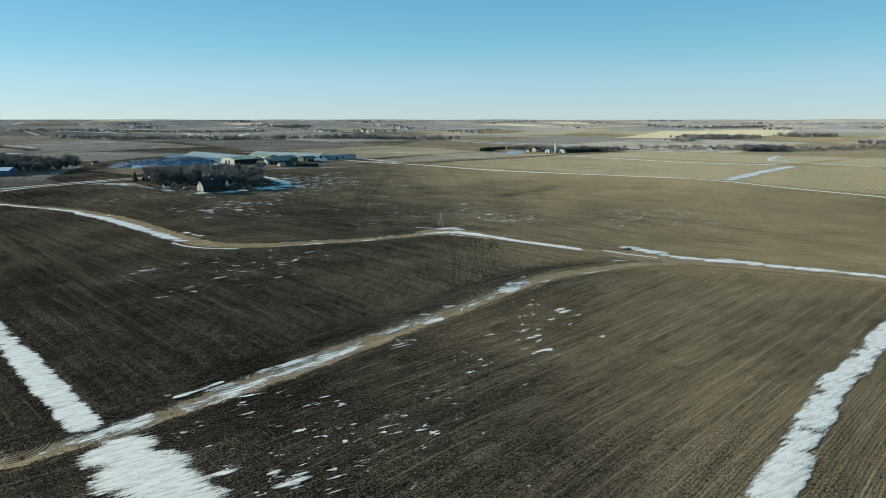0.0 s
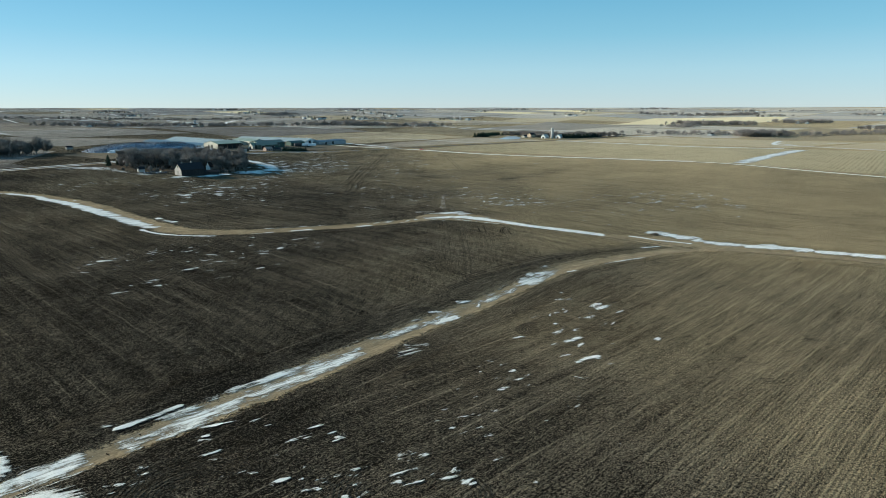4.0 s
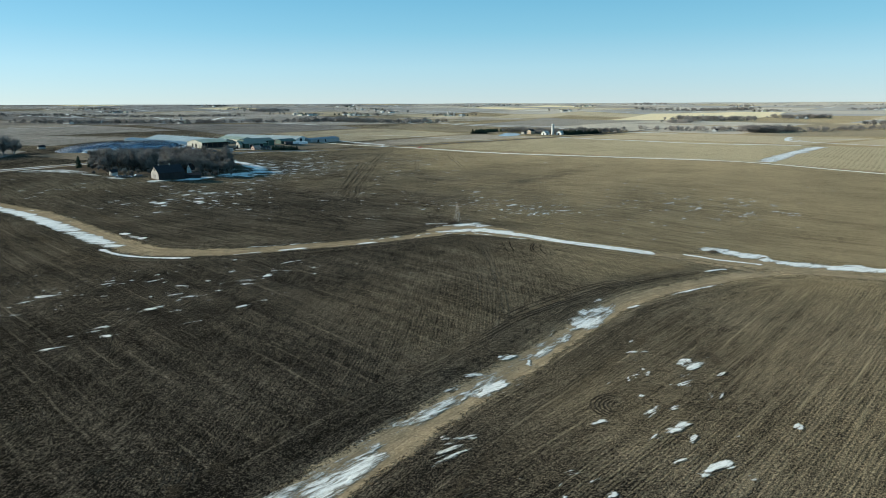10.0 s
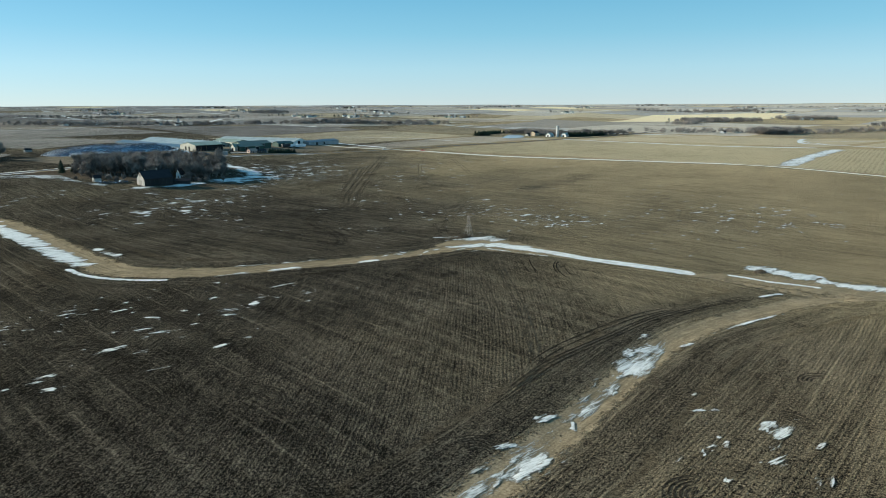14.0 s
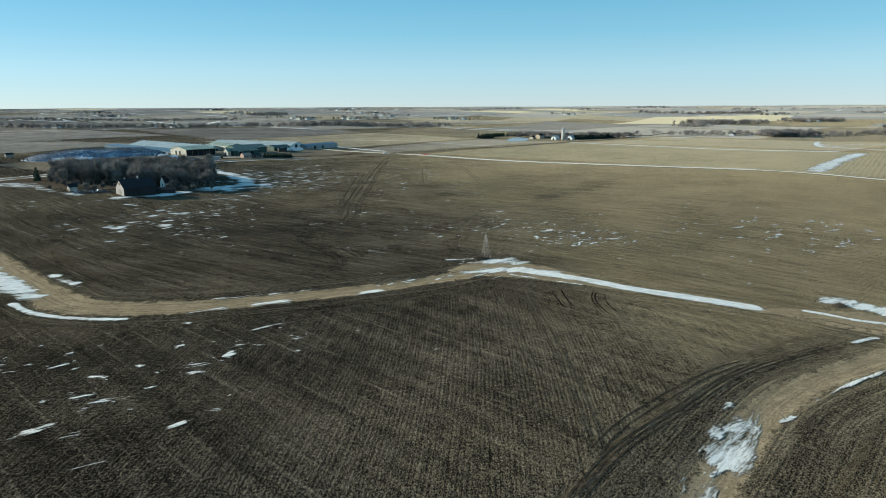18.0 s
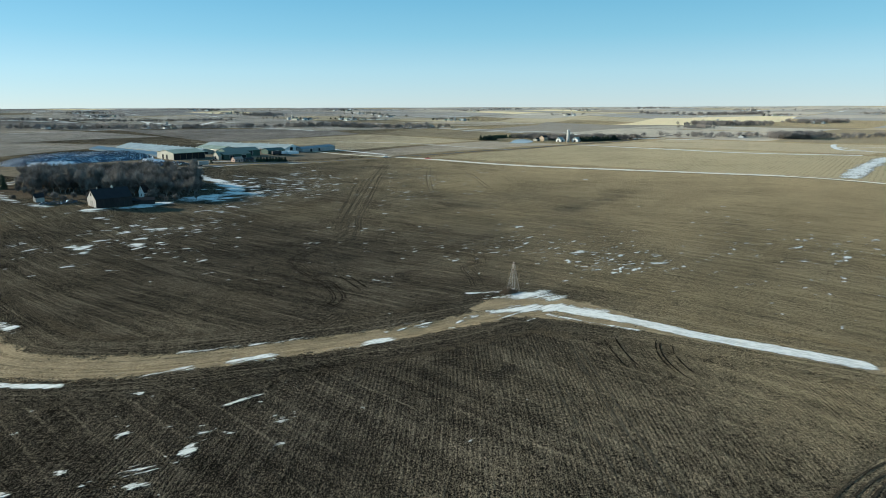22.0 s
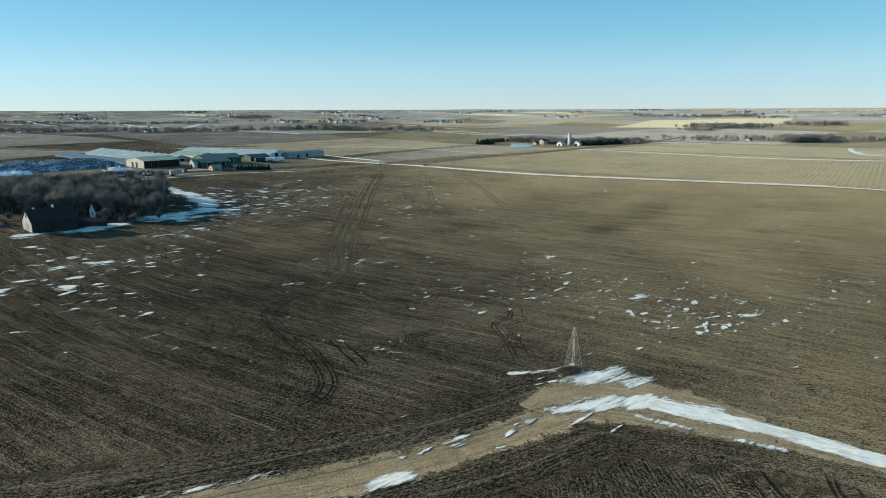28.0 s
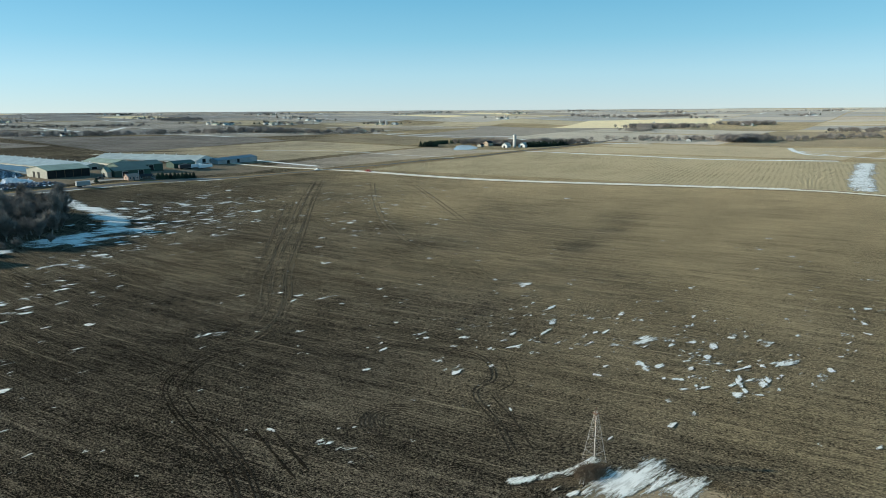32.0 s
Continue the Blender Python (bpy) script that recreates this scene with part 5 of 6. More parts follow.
def join_trees(name, places, seed, label, evergreen=False, category="tree line"):
    """Far woods: many small leafless or evergreen trees as one stretch of wood."""
    r = np.random.RandomState(seed)
    V, F = [], []
    kinds = []
    for k in range(4):
        if evergreen:
            a, b = [], []
            rr = random.Random(seed * 7 + k)
            for i in range(7):
                z, rad = 0.05 + 0.12 * i, 0.46 * (1 - i / 7.3) ** 0.7
                for j in range(7):
                    t = rr.uniform(0, 6.28)
                    tip = (math.cos(t) * rad, math.sin(t) * rad, z)
                    s = (-math.sin(t) * 0.13, math.cos(t) * 0.13)
                    n = len(a)
                    a.extend((tip, (s[0] * 0.8, s[1] * 0.8, z + 0.05), (-s[0] * 0.8, -s[1] * 0.8, z + 0.05), (0, 0, z + 0.22)))
                    b.extend(((n, n + 1, n + 3), (n, n + 3, n + 2), (n, n + 2, n + 1)))
            kinds.append((np.array(a), b))
        else:
            kinds.append(far_crown(seed * 11 + k))
    for x, y, h in places:
        v, f = kinds[int(r.randint(4))]
        t = r.uniform(0, 6.28)
        w = h * r.uniform(1.0, 1.9)
        q = np.stack([v[:, 0] * math.cos(t) - v[:, 1] * math.sin(t), v[:, 0] * math.sin(t) + v[:, 1] * math.cos(t)], 1) * w
        z = on_land(x, y, -0.2)
        n = len(V)
        V.extend(np.column_stack([q[:, 0] + x, q[:, 1] + y, v[:, 2] * h + z]).tolist())
        F.extend(tuple(i + n for i in g) for g in f)
    return tagged(part(name, (V, F), NEEDLE if evergreen else FAR_TWIG), label, category, kind="stuff")


def along(pts, n, spread, h, seed):
    r = np.random.RandomState(seed)
    p = glide([(*q, 0) for q in pts], 10)
    out = []
    for _ in range(int(n * 2.2)):
        q = p[int(r.randint(len(p)))]
        out.append((q[0] + r.randn() * spread, q[1] + r.randn() * spread, h * (0.35 + 0.75 * r.rand() ** 1.5)))
    return out


join_trees("tree_line", along([(430, 1350), (520, 1335), (610, 1330), (700, 1300), (800, 1300), (1000, 1290)], 120, 12, 11, 1), 41, "leafless creek-side trees beyond the tan field")
join_trees("tree_line", along([(600, 1315), (680, 1310)], 40, 10, 14, 2), 42, "clump of bare trees by the creek")
join_trees("tree_line", along([(-1000, 1740), (-800, 1720), (-600, 1700), (-440, 1720), (-200, 1770), (-80, 1720), (20, 1760)], 260, 18, 12, 3), 43, "long leafless tree line along a creek")
join_trees("tree_line", along([(-330, 1780), (-240, 1790), (-160, 1760)], 70, 16, 15, 4), 44, "bare trees in the creek valley")
join_trees("tree_line", along([(-760, 3050), (-640, 3000)], 70, 28, 17, 5), 45, "dark far grove on a rise")
join_trees("tree_line", along([(1250, 3250), (1500, 3150), (1050, 3350)], 110, 30, 18, 6), 46, "far dark woodland on the horizon")
join_trees("tree_line", along([(1180, 2230), (1330, 2250)], 80, 22, 15, 7), 47, "far grove of bare trees", False)
join_trees("tree_line", along([(700, 1830), (800, 1960), (940, 2050), (860, 2000)], 130, 24, 15, 8), 48, "bare trees round a far farmstead")
join_trees("tree_line", along([(590, 1640), (650, 1700)], 40, 16, 10, 9), 49, "low bare trees by a far field")
join_trees("tree_line", along([(240, 1255), (300, 1285), (360, 1310)], 50, 10, 11, 10), 50, "bare trees beside the silo farm")
join_trees("tree_line", along([(1250, 1290), (1000, 1500), (1500, 1650)], 110, 26, 12, 11), 51, "leafless trees along a far draw")
join_trees("tree_line", along([(-1500, 2300), (-1100, 2450), (-700, 2500)], 120, 26, 12, 12), 52, "far leafless hedgerow")
join_trees("tree_line", along([(150, 1300), (190, 1300), (250, 1290), (300, 1300)], 70, 10, 12, 16), 56, "bare shelter trees behind the silo farm")
join_trees("evergreen_row", along([(90, 1290), (124, 1340), (150, 1352), (182, 1362)], 130, 2.2, 6.5, 13), 53, "dark evergreen windbreak behind the pond", True, "windbreak")
join_trees("tree_line", along([(178, 1280), (215, 1282)], 40, 5, 9, 17), 57, "bare trees between pond and silo farm")
join_trees("tree_line", along([(600, 1292), (640, 1288)], 60, 9, 15, 18), 58, "round clump of bare creek trees")
join_trees("evergreen_row", along([(80, 1248), (92, 1254)], 30, 2.5, 9, 14), 54, "dark evergreens beside the pond", True, "windbreak")
join_trees("evergreen_row", along([(240, 1236), (306, 1280)], 90, 4, 9, 15), 55, "dark evergreens beside the silo farm", True, "windbreak")

# ---- buildings ----
TURN = math.degrees(math.atan2(0.724, 0.69))    # the section roads' bearing


def gable_building(name, label, category, x, y, turn, length, width, eave, ridge, wall, roof, doors=(), windows=(), door_mat=None, over=0.35, vents=0, group="", base=0.0):
    """A building with its ridge along its own x axis. doors: (side, at, width, height), windows: (side, at, sill, width, height);
    sides s, n are the long walls, w, e the gables."""
    e = new(name)
    e.matrix_world = pose(x, y, on_land(x, y, base), 0, 0, turn)
    L, W = length / 2, width / 2
    v, f = prism([(-W, -0.8), (W, -0.8), (W, eave), (0, ridge), (-W, eave)], -L, L)
    part("wall", ([(yy, -xx, zz) for xx, yy, zz in v], f), wall, e)
    k = (ridge - eave) / W
    th = 0.18
    v, f = prism([(-W - over, eave - over * k + 0.03), (0, ridge + 0.03), (W + over, eave - over * k + 0.03), (W + over, eave - over * k + th), (0, ridge + th + 0.05), (-W - over, eave - over * k + th)], -L - over, L + over)
    part("roof", ([(yy, -xx, zz) for xx, yy, zz in v], f), roof, e)

    def face(side, at, z0, w, h, out):
        if side in "sn":
            s = -1 if side == "s" else 1
            return (at - w / 2, s * W - (out if s < 0 else 0), z0, at + w / 2, s * W + (out if s > 0 else 0), z0 + h)
        s = -1 if side == "w" else 1
        return (s * L - (out if s < 0 else 0), at - w / 2, z0, s * L + (out if s > 0 else 0), at + w / 2, z0 + h)

    for side, at, w, h in doors:
        d = part("door", boxes(face(side, at, 0, w, h, 0.08)), door_mat or DARKOPEN, e)
        part("door_frame", boxes(face(side, at - w / 2 - 0.08, 0, 0.16, h + 0.1, 0.12), face(side, at + w / 2 + 0.08, 0, 0.16, h + 0.1, 0.12), face(side, at, h, w, 0.16, 0.12)), WHITE, d)
    for side, at, z0, w, h in windows:
        d = part("window", boxes(face(side, at, z0, w, h, 0.05)), GLASS, e)
        part("window_frame", boxes(face(side, at - w / 2, z0, 0.1, h, 0.09), face(side, at + w / 2, z0, 0.1, h, 0.09), face(side, at, z0 - 0.1, w + 0.2, 0.1, 0.1), face(side, at, z0 + h, w + 0.2, 0.1, 0.09)), WHITE, d)
    for i in range(vents):
        bm = bmesh.new()
        a = -L + length * (i + 0.5) / vents
        tube(bm, (a, 0, ridge), (a, 0, ridge + 0.9), 0.45, 0.45, 8)
        tube(bm, (a, 0, ridge + 0.9), (a, 0, ridge + 1.3), 0.75, 0.1, 8)
        part("roof_vent", bm, WHITE, e)
    return tagged(e, label, category, group)


# the old barn and its small neighbours, before the grove
# dark boards deepened for shade; the gable's boards are pale for sunlight
SHADED_BOARDS = plain_material("shaded_barn_boards", (0.038, 0.035, 0.034), 0.35, 2, 0.9, 0, 0.3, (1, 1, 0.15))
barn = gable_building("barn", "old barn with dark roof, shade-dark sides and sunlit-pale gable", "barn", -180.9, 499.6, TURN, 17, 10.5, 4.3, 8.5, SHADED_BOARDS, SHINGLE,
                      doors=(), windows=())
v, f = prism([(-5.1, 0), (5.1, 0), (5.1, 4.2), (0, 8.2), (-5.1, 4.2)], -8.58, -8.5)
ends = part("end_boards", ([(yy, -xx, zz) for xx, yy, zz in v], f), WOOD, barn, "weathered gable-end boards, pale with painted sunlight")
part("loft_door", boxes((-8.66, -0.6, 5.6, -8.58, 0.6, 7.0)), DARKOPEN, ends, "dark open loft door")
part("barn_door", boxes((-8.66, -1.7, 0, -8.58, 1.7, 3.2)), plain_material("grey_plank_door", (0.2, 0.19, 0.18), 0.3, 2), ends, "grey plank barn door")
for at, k in ((1.5, 1.0), (-5.5, 0.7)):
    bm = bmesh.new()
    tube(bm, (at, 0, 8.4), (at, 0, 8.5 + 0.7 * k), 0.45 * k, 0.4 * k, 8)
    tube(bm, (at, 0, 8.5 + 0.7 * k), (at, 0, 8.5 + 1.4 * k), 0.62 * k, 0.05, 8)
    part("cupola", bm, GALV, barn, "small galvanised roof cupola")
gable_building("shed", "low dark lean shed behind the barn", "shed", -169.8, 509.5, TURN - 25, 12, 5, 1.9, 3.0, SHADED_BOARDS, SHINGLE)
gable_building("small_house", "small white house with a steep gable in the grove", "house", -175.5, 529.5, TURN + 12, 6, 4.6, 3.4, 7.0, WHITE, SHINGLE, doors=(("s", 1, 1.0, 2.1),), windows=(("w", 0, 1.2, 0.8, 1.2), ("w", 0, 4.4, 0.6, 0.8), ("s", -2.5, 1.1, 0.9, 1.2)))
gable_building("small_shed", "small weathered pale shed at the grove edge", "shed", -216, 501, TURN, 4, 3, 2.4, 3.8, WOOD, SHINGLE, doors=(("w", 0, 0.9, 2.0),))


def open_shed(x, y, turn, length, width, eave, ridge):
    e = new("open_shed")
    e.matrix_world = pose(x, y, on_land(x, y), 0, 0, turn)
    L, W = length / 2, width / 2
    # back wall, inner sheet and floor carry the interior's shade in their colour
    part("back_wall", boxes((-L, W - 0.25, -0.5, L, W, eave)), SHADED_STEEL, e)
    part("inner_wall", boxes((-L + 0.3, W - 0.6, 0, L - 0.3, W - 0.27, eave - 0.3)), DARKOPEN, e, "near-black sheet for the shade along the back wall")
    for s in (-1, 1):
        v, f = prism([(-W, -0.5), (W, -0.5), (W, eave), (0, ridge), (-W, eave)], s * L - 0.12, s * L + 0.12)
        g = part("gable_wall", ([(yy, -xx, zz) for xx, yy, zz in v], f), CREAM, e, "cream ribbed steel end wall")
        if s < 0:
            for at in (-3.0, 4.2):
                part("doorway", boxes((-L - 0.18, at - 1.7, 0, -L - 0.1, at + 1.7, 4.2)), DARKOPEN, g, "dark open doorway")
    k = (ridge - eave) / W
    v, f = prism([(-W - 0.5, eave - 0.5 * k), (0, ridge), (W + 0.5, eave - 0.5 * k), (W + 0.5, eave + 0.2 - 0.5 * k), (0, ridge + 0.25), (-W - 0.5, eave + 0.2 - 0.5 * k)], -L - 0.5, L + 0.5)
    part("roof", ([(yy, -xx, zz) for xx, yy, zz in v], f), GREEN, e, "sage green steel roof")
    for i in range(6):
        a = -L + 0.3 + (length - 0.6) * i / 5
        part("post", boxes((a - 0.15, -W + 0.05, -0.5, a + 0.15, -W + 0.35, eave)), BRUSH, e)
    # dark sheet added so that the front reads as deep shade
    part("front_wall", boxes((-L + 0.2, -W + 0.4, -0.3, L - 0.2, -W + 0.5, eave - 0.5)), DARKOPEN, e, "near-black front sheet carrying the shade of the opening")
    part("header_beam", boxes((-L, -W, eave - 0.5, L, -W + 0.25, eave)), DARKGREEN, e)
    part("floor", boxes((-L + 0.2, -W + 0.3, -0.3, L - 0.2, W - 0.3, 0.08)), SHADED_EARTH, e)
    return tagged(e, "cream steel shed with sage roof and dark front", "shed")


open_shed(-242, 769, TURN, 29, 31, 5.6, 8.0)
gable_building("steel_shed", "dark green steel shed with white gable end", "shed", -197, 774, TURN, 27, 15, 4.6, 6.8, DARKGREEN, DULLGREEN, doors=(("s", 6, 4, 4), ("s", -6, 4, 4)), windows=())
gable_building("gable_front", "pale board gable front on the green shed", "shed", -208, 762.5, TURN, 3.0, 9, 3.6, 6.9, CREAM, GREEN, doors=(("w", 0, 2.6, 3.0),))
gable_building("long_shed", "very long pale steel livestock shed with ridge vents", "livestock shed", -298, 878, TURN + 90, 172, 31, 2.4, 6.6, CREAM, SHADED, doors=(("w", 0, 4.5, 3.6), ("w", -5.5, 1.2, 2.1)), vents=14, base=-1.3)
gable_building("long_shed", "very long slate-blue steel livestock shed", "livestock shed", -318, 846, TURN + 90, 170, 20, 3.0, 4.6, BLUE, BLUE, doors=(("w", 0, 4, 3.6),), base=-1.3)
gable_building("long_shed", "long pale galvanised livestock shed", "livestock shed", -222, 931, TURN + 105, 124, 28, 2.3, 6.3, WHITE, PALE, doors=(("w", 3, 4.5, 3.6), ("w", -5, 1.2, 2.1)), vents=9, base=-1.3)
gable_building("long_shed", "long grey steel shed with a shaded side", "livestock shed", -150, 932, TURN + 15, 60, 16, 3.8, 5.6, GREYSTEEL, BLUE, doors=(("s", -15, 4, 3.4), ("s", 0, 4, 3.4)))
gable_building("steel_shed", "dark green steel shed with sage roof", "shed", -203, 812, TURN, 36, 18, 4.6, 7.2, DARKGREEN, DULLGREEN, doors=(("s", 8, 4, 4), ("s", -8, 4, 4)))
gable_building("steel_shed", "sage roofed steel shed among the long sheds", "shed", -232, 838, TURN + 90, 48, 18, 4.4, 6.8, CREAM, GREEN, doors=(("w", 0, 5, 4.5),))
gable_building("steel_shed", "low dark steel shed beside trailers", "shed", -178, 850, TURN, 20, 12, 4.0, 6.0, DARKGREEN, DARKGREEN, doors=(("s", 0, 4, 3.4),))
gable_building("office_house", "small pale brick office with hipped roof", "house", -187, 749.5, TURN, 8, 6, 2.5, 4.2, BRICK, plain_material("tan_shingles", (0.34, 0.24, 0.19), 0.2, 2), doors=(("s", 0, 1, 2.1),), windows=(("s", -2.6, 1, 1.2, 1.1), ("s", 2.6, 1, 1.2, 1.1), ("w", 0, 1, 1.4, 1.1)))
gable_building("low_house", "low brown house beside the driveway", "house", -180.5, 757, TURN, 10, 5.5, 2.2, 3.3, plain_material("brown_siding", (0.12, 0.085, 0.065), 0.2, 2), SHINGLE, windows=(("s", -4, 0.9, 1.4, 1.1), ("s", 0, 0.9, 1.4, 1.1), ("s", 4, 0.9, 1.4, 1.1)))
gable_building("blue_shed", "pale blue steel shed at the roadside farm", "shed", -424, 603, 8, 42, 16, 5.0, 7.4, BLUE, plain_material("pale_blue_roof", (0.42, 0.52, 0.60), 0.15, 0.8, 0.5), doors=(("s", 12, 4, 3.8),))
gable_building("small_hut", "small pale hut alone in the field", "shed", -404, 752, TURN, 6, 4.5, 2.4, 3.6, WOOD, SHINGLE, doors=(("w", 0, 1.6, 2.0),))

# ---- scrap heap and yard clutter ----


def heap(name, label, cx, cy, turn, a, b, h, pieces, mats, seed, snow=0.0):
    e = new(name)
    e.matrix_world = pose(cx, cy, on_land(cx, cy, -0.1), 0, 0, turn)
    r = np.random.RandomState(seed)
    u, w = np.meshgrid(np.linspace(-1, 1, 64), np.linspace(-1, 1, 34))
    q = np.clip(1 - (u ** 2) ** 1.6 - (w ** 2) ** 1.2, 0, 1) ** 0.7
    z = q * h * (0.75 + 0.35 * smooth_noise(u * 5, w * 4, seed)) + 0.12 * h * q * r.randn(*u.shape) * 0.5
    i = np.arange(u.size).reshape(u.shape)
    f = np.stack([i[:-1, :-1], i[:-1, 1:], i[1:, 1:], i[1:, :-1]], -1).reshape(-1, 4)
    part("mound", (np.stack([u * a, w * b, z - 0.3], -1).reshape(-1, 3).tolist(), f.tolist()), mats[0], e)
    for mi, (pname, mat, share, size) in enumerate(pieces):
        V, F = [], []
        for _ in range(share):
            j, k = int(r.randint(2, 32)), int(r.randint(2, 62))
            if q[j, k] < 0.05:
                continue
            p = Vector((u[j, k] * a + r.randn() * 0.6, w[j, k] * b + r.randn() * 0.6, z[j, k] + 0.1))
            rot = Euler((r.randn() * 0.5, r.randn() * 0.5, r.rand() * 6.28)).to_matrix()
            s = (size * (0.4 + 1.2 * r.rand()), size * (0.2 + 0.6 * r.rand()), size * 0.15 * (0.3 + r.rand()))
            n = len(V)
            for dx in (-1, 1):
                for dy in (-1, 1):
                    for dz in (-1, 1):
                        V.append(p + rot @ Vector((dx * s[0], dy * s[1], dz * s[2])))
            F.extend(tuple(n + t for t in g) for g in ((0, 1, 3, 2), (4, 6, 7, 5), (0, 4, 5, 1), (2, 3, 7, 6), (0, 2, 6, 4), (1, 5, 7, 3)))
        tagged(part(pname, (V, F), mat, e), kind="stuff")
    return tagged(e, label, "scrap heap")


SNOWCAP = plain_material("snow_cap", (0.78, 0.80, 0.83), 0.08, 1, 0.6)
def silage_pile(cx, cy, turn, a, b, h, seed):
    """A long feed pile under plastic sheeting, held down by old tyres."""
    e = new("silage_pile")
    e.matrix_world = pose(cx, cy, on_land(cx, cy, -0.1), 0, 0, turn)
    r = np.random.RandomState(seed)

    def top(u, w):
        q = np.clip(1 - np.abs(u) ** 3.4 - np.abs(w) ** 2.6, 0, 1) ** 0.75
        return q * h * (0.9 + 0.10 * smooth_noise(u * 6, w * 4, seed))

    u, w = np.meshgrid(np.linspace(-1, 1, 110), np.linspace(-1, 1, 56))
    z = top(u, w) + 0.05 * r.randn(*u.shape)
    i = np.arange(u.size).reshape(u.shape)
    f = np.stack([i[:-1, :-1], i[:-1, 1:], i[1:, 1:], i[1:, :-1]], -1).reshape(-1, 4)
    part("plastic_cover", (np.stack([u * a, w * b, z - 0.2], -1).reshape(-1, 3).tolist(), f.tolist()), PLASTIC, e, "wrinkled white plastic sheeting with blue shade in its colour")
    ring = [(math.cos(t) * k, math.sin(t) * k, zz) for k, zz in ((0.62, 0.12), (0.42, 0.24), (0.26, 0.12)) for t in np.linspace(0, 2 * math.pi, 8, endpoint=False)]
    faces = [(j * 8 + k, j * 8 + (k + 1) % 8, j * 8 + 8 + (k + 1) % 8, j * 8 + 8 + k) for j in range(2) for k in range(8)]
    spots = []
    for x in np.arange(-a, a, 1.45):
        for y in np.arange(-b, b, 1.45):
            if r.rand() < 0.30 + 0.35 * smooth_noise(np.array([x / 9]), np.array([y / 7]), 5)[0]:
                continue
            px, py = x + r.randn() * 0.35, y + r.randn() * 0.35
            if top(px / a, py / b) < 0.3:
                continue
            g = [float(top((px + dx) / a, (py + dy) / b)) for dx, dy in ((0, 0), (0.5, 0), (0, 0.5))]
            tilt = Vector((0, 0, 1)).rotation_difference(Vector(((g[0] - g[1]) * 2, (g[0] - g[2]) * 2, 1)).normalized()).to_matrix().to_4x4()
            k = 0.8 + 0.35 * r.rand()
            spots.append(Matrix.Translation((px, py, g[0] - 0.2)) @ tilt @ Matrix.Diagonal((k, k, 1, 1)))
    # the near foot of the pile, tyre by tyre; the rest joined
    spots.sort(key=lambda m: m.translation.x * math.sin(radians(turn)) + m.translation.y * math.cos(radians(turn)))
    first = part("tyre", ([tuple(v) for v in ring], faces), RUBBER, e)
    first.matrix_local = spots[0]
    for m in spots[1:300]:
        t = new("tyre", first.data)
        t.parent = e
        t.matrix_local = m
    V, F = [], []
    for m in spots[300:]:
        n = len(V)
        V.extend(m @ Vector(v) for v in ring)
        F.extend(tuple(n + q for q in fc) for fc in faces)
    tagged(part("tyre_cover", (V, F), RUBBER, e, "worn black tyres lying on the sheeting"), kind="stuff")
    return tagged(e, "long feed pile under shade-tinted white plastic weighted with tyres", "silage pile")


# white sheeting; the blue is its sky-lit shade put into the colour
PLASTIC, pt, pb = blank("shade_blue_plastic", 0.5)
pc = coords(pt)
pn = speck(pt, pc, 0.55, 5, 0.75)
wire(pt, blend(pt, span(pt, pn, 0.50, 0.57), blend(pt, speck(pt, pc, 0.1, 3), (0.055, 0.10, 0.165), (0.13, 0.20, 0.30)), (0.74, 0.76, 0.78)), pb.inputs["Base Color"])
relief(pt, pb, pn, 0.8, 0.4)
silage_pile(-319, 744, TURN, 60, 29, 8.0, 61)
heap("scrap_heap", "low heap of junk and snow beside the grove", -238, 692, TURN + 8, 30, 13, 2.6, (("scrap_pieces", SCRAP, 620, 0.9), ("sheet_debris", SCRAPBLUE, 160, 0.9), ("snow_cover", SNOWCAP, 130, 0.7)), (YARD,), 62)
heap("snow_heap", "bright white mound of ploughed snow", -246, 716, 10, 11, 5, 4.2, (("snow_cover", SNOWCAP, 60, 0.9),), (SNOWCAP,), 63)
heap("snow_heap", "white snow mound before the scrap heap", -318, 700, 20, 18, 6, 3.4, (("snow_cover", SNOWCAP, 60, 1.0),), (SNOWCAP,), 64)
heap("junk_row", "row of junk and old machinery at the grove edge", -205, 497, TURN, 9, 3, 1.2, (("scrap_pieces", SCRAP, 50, 0.7), ("snow_cover", SNOWCAP, 20, 0.6)), (YARD,), 65)


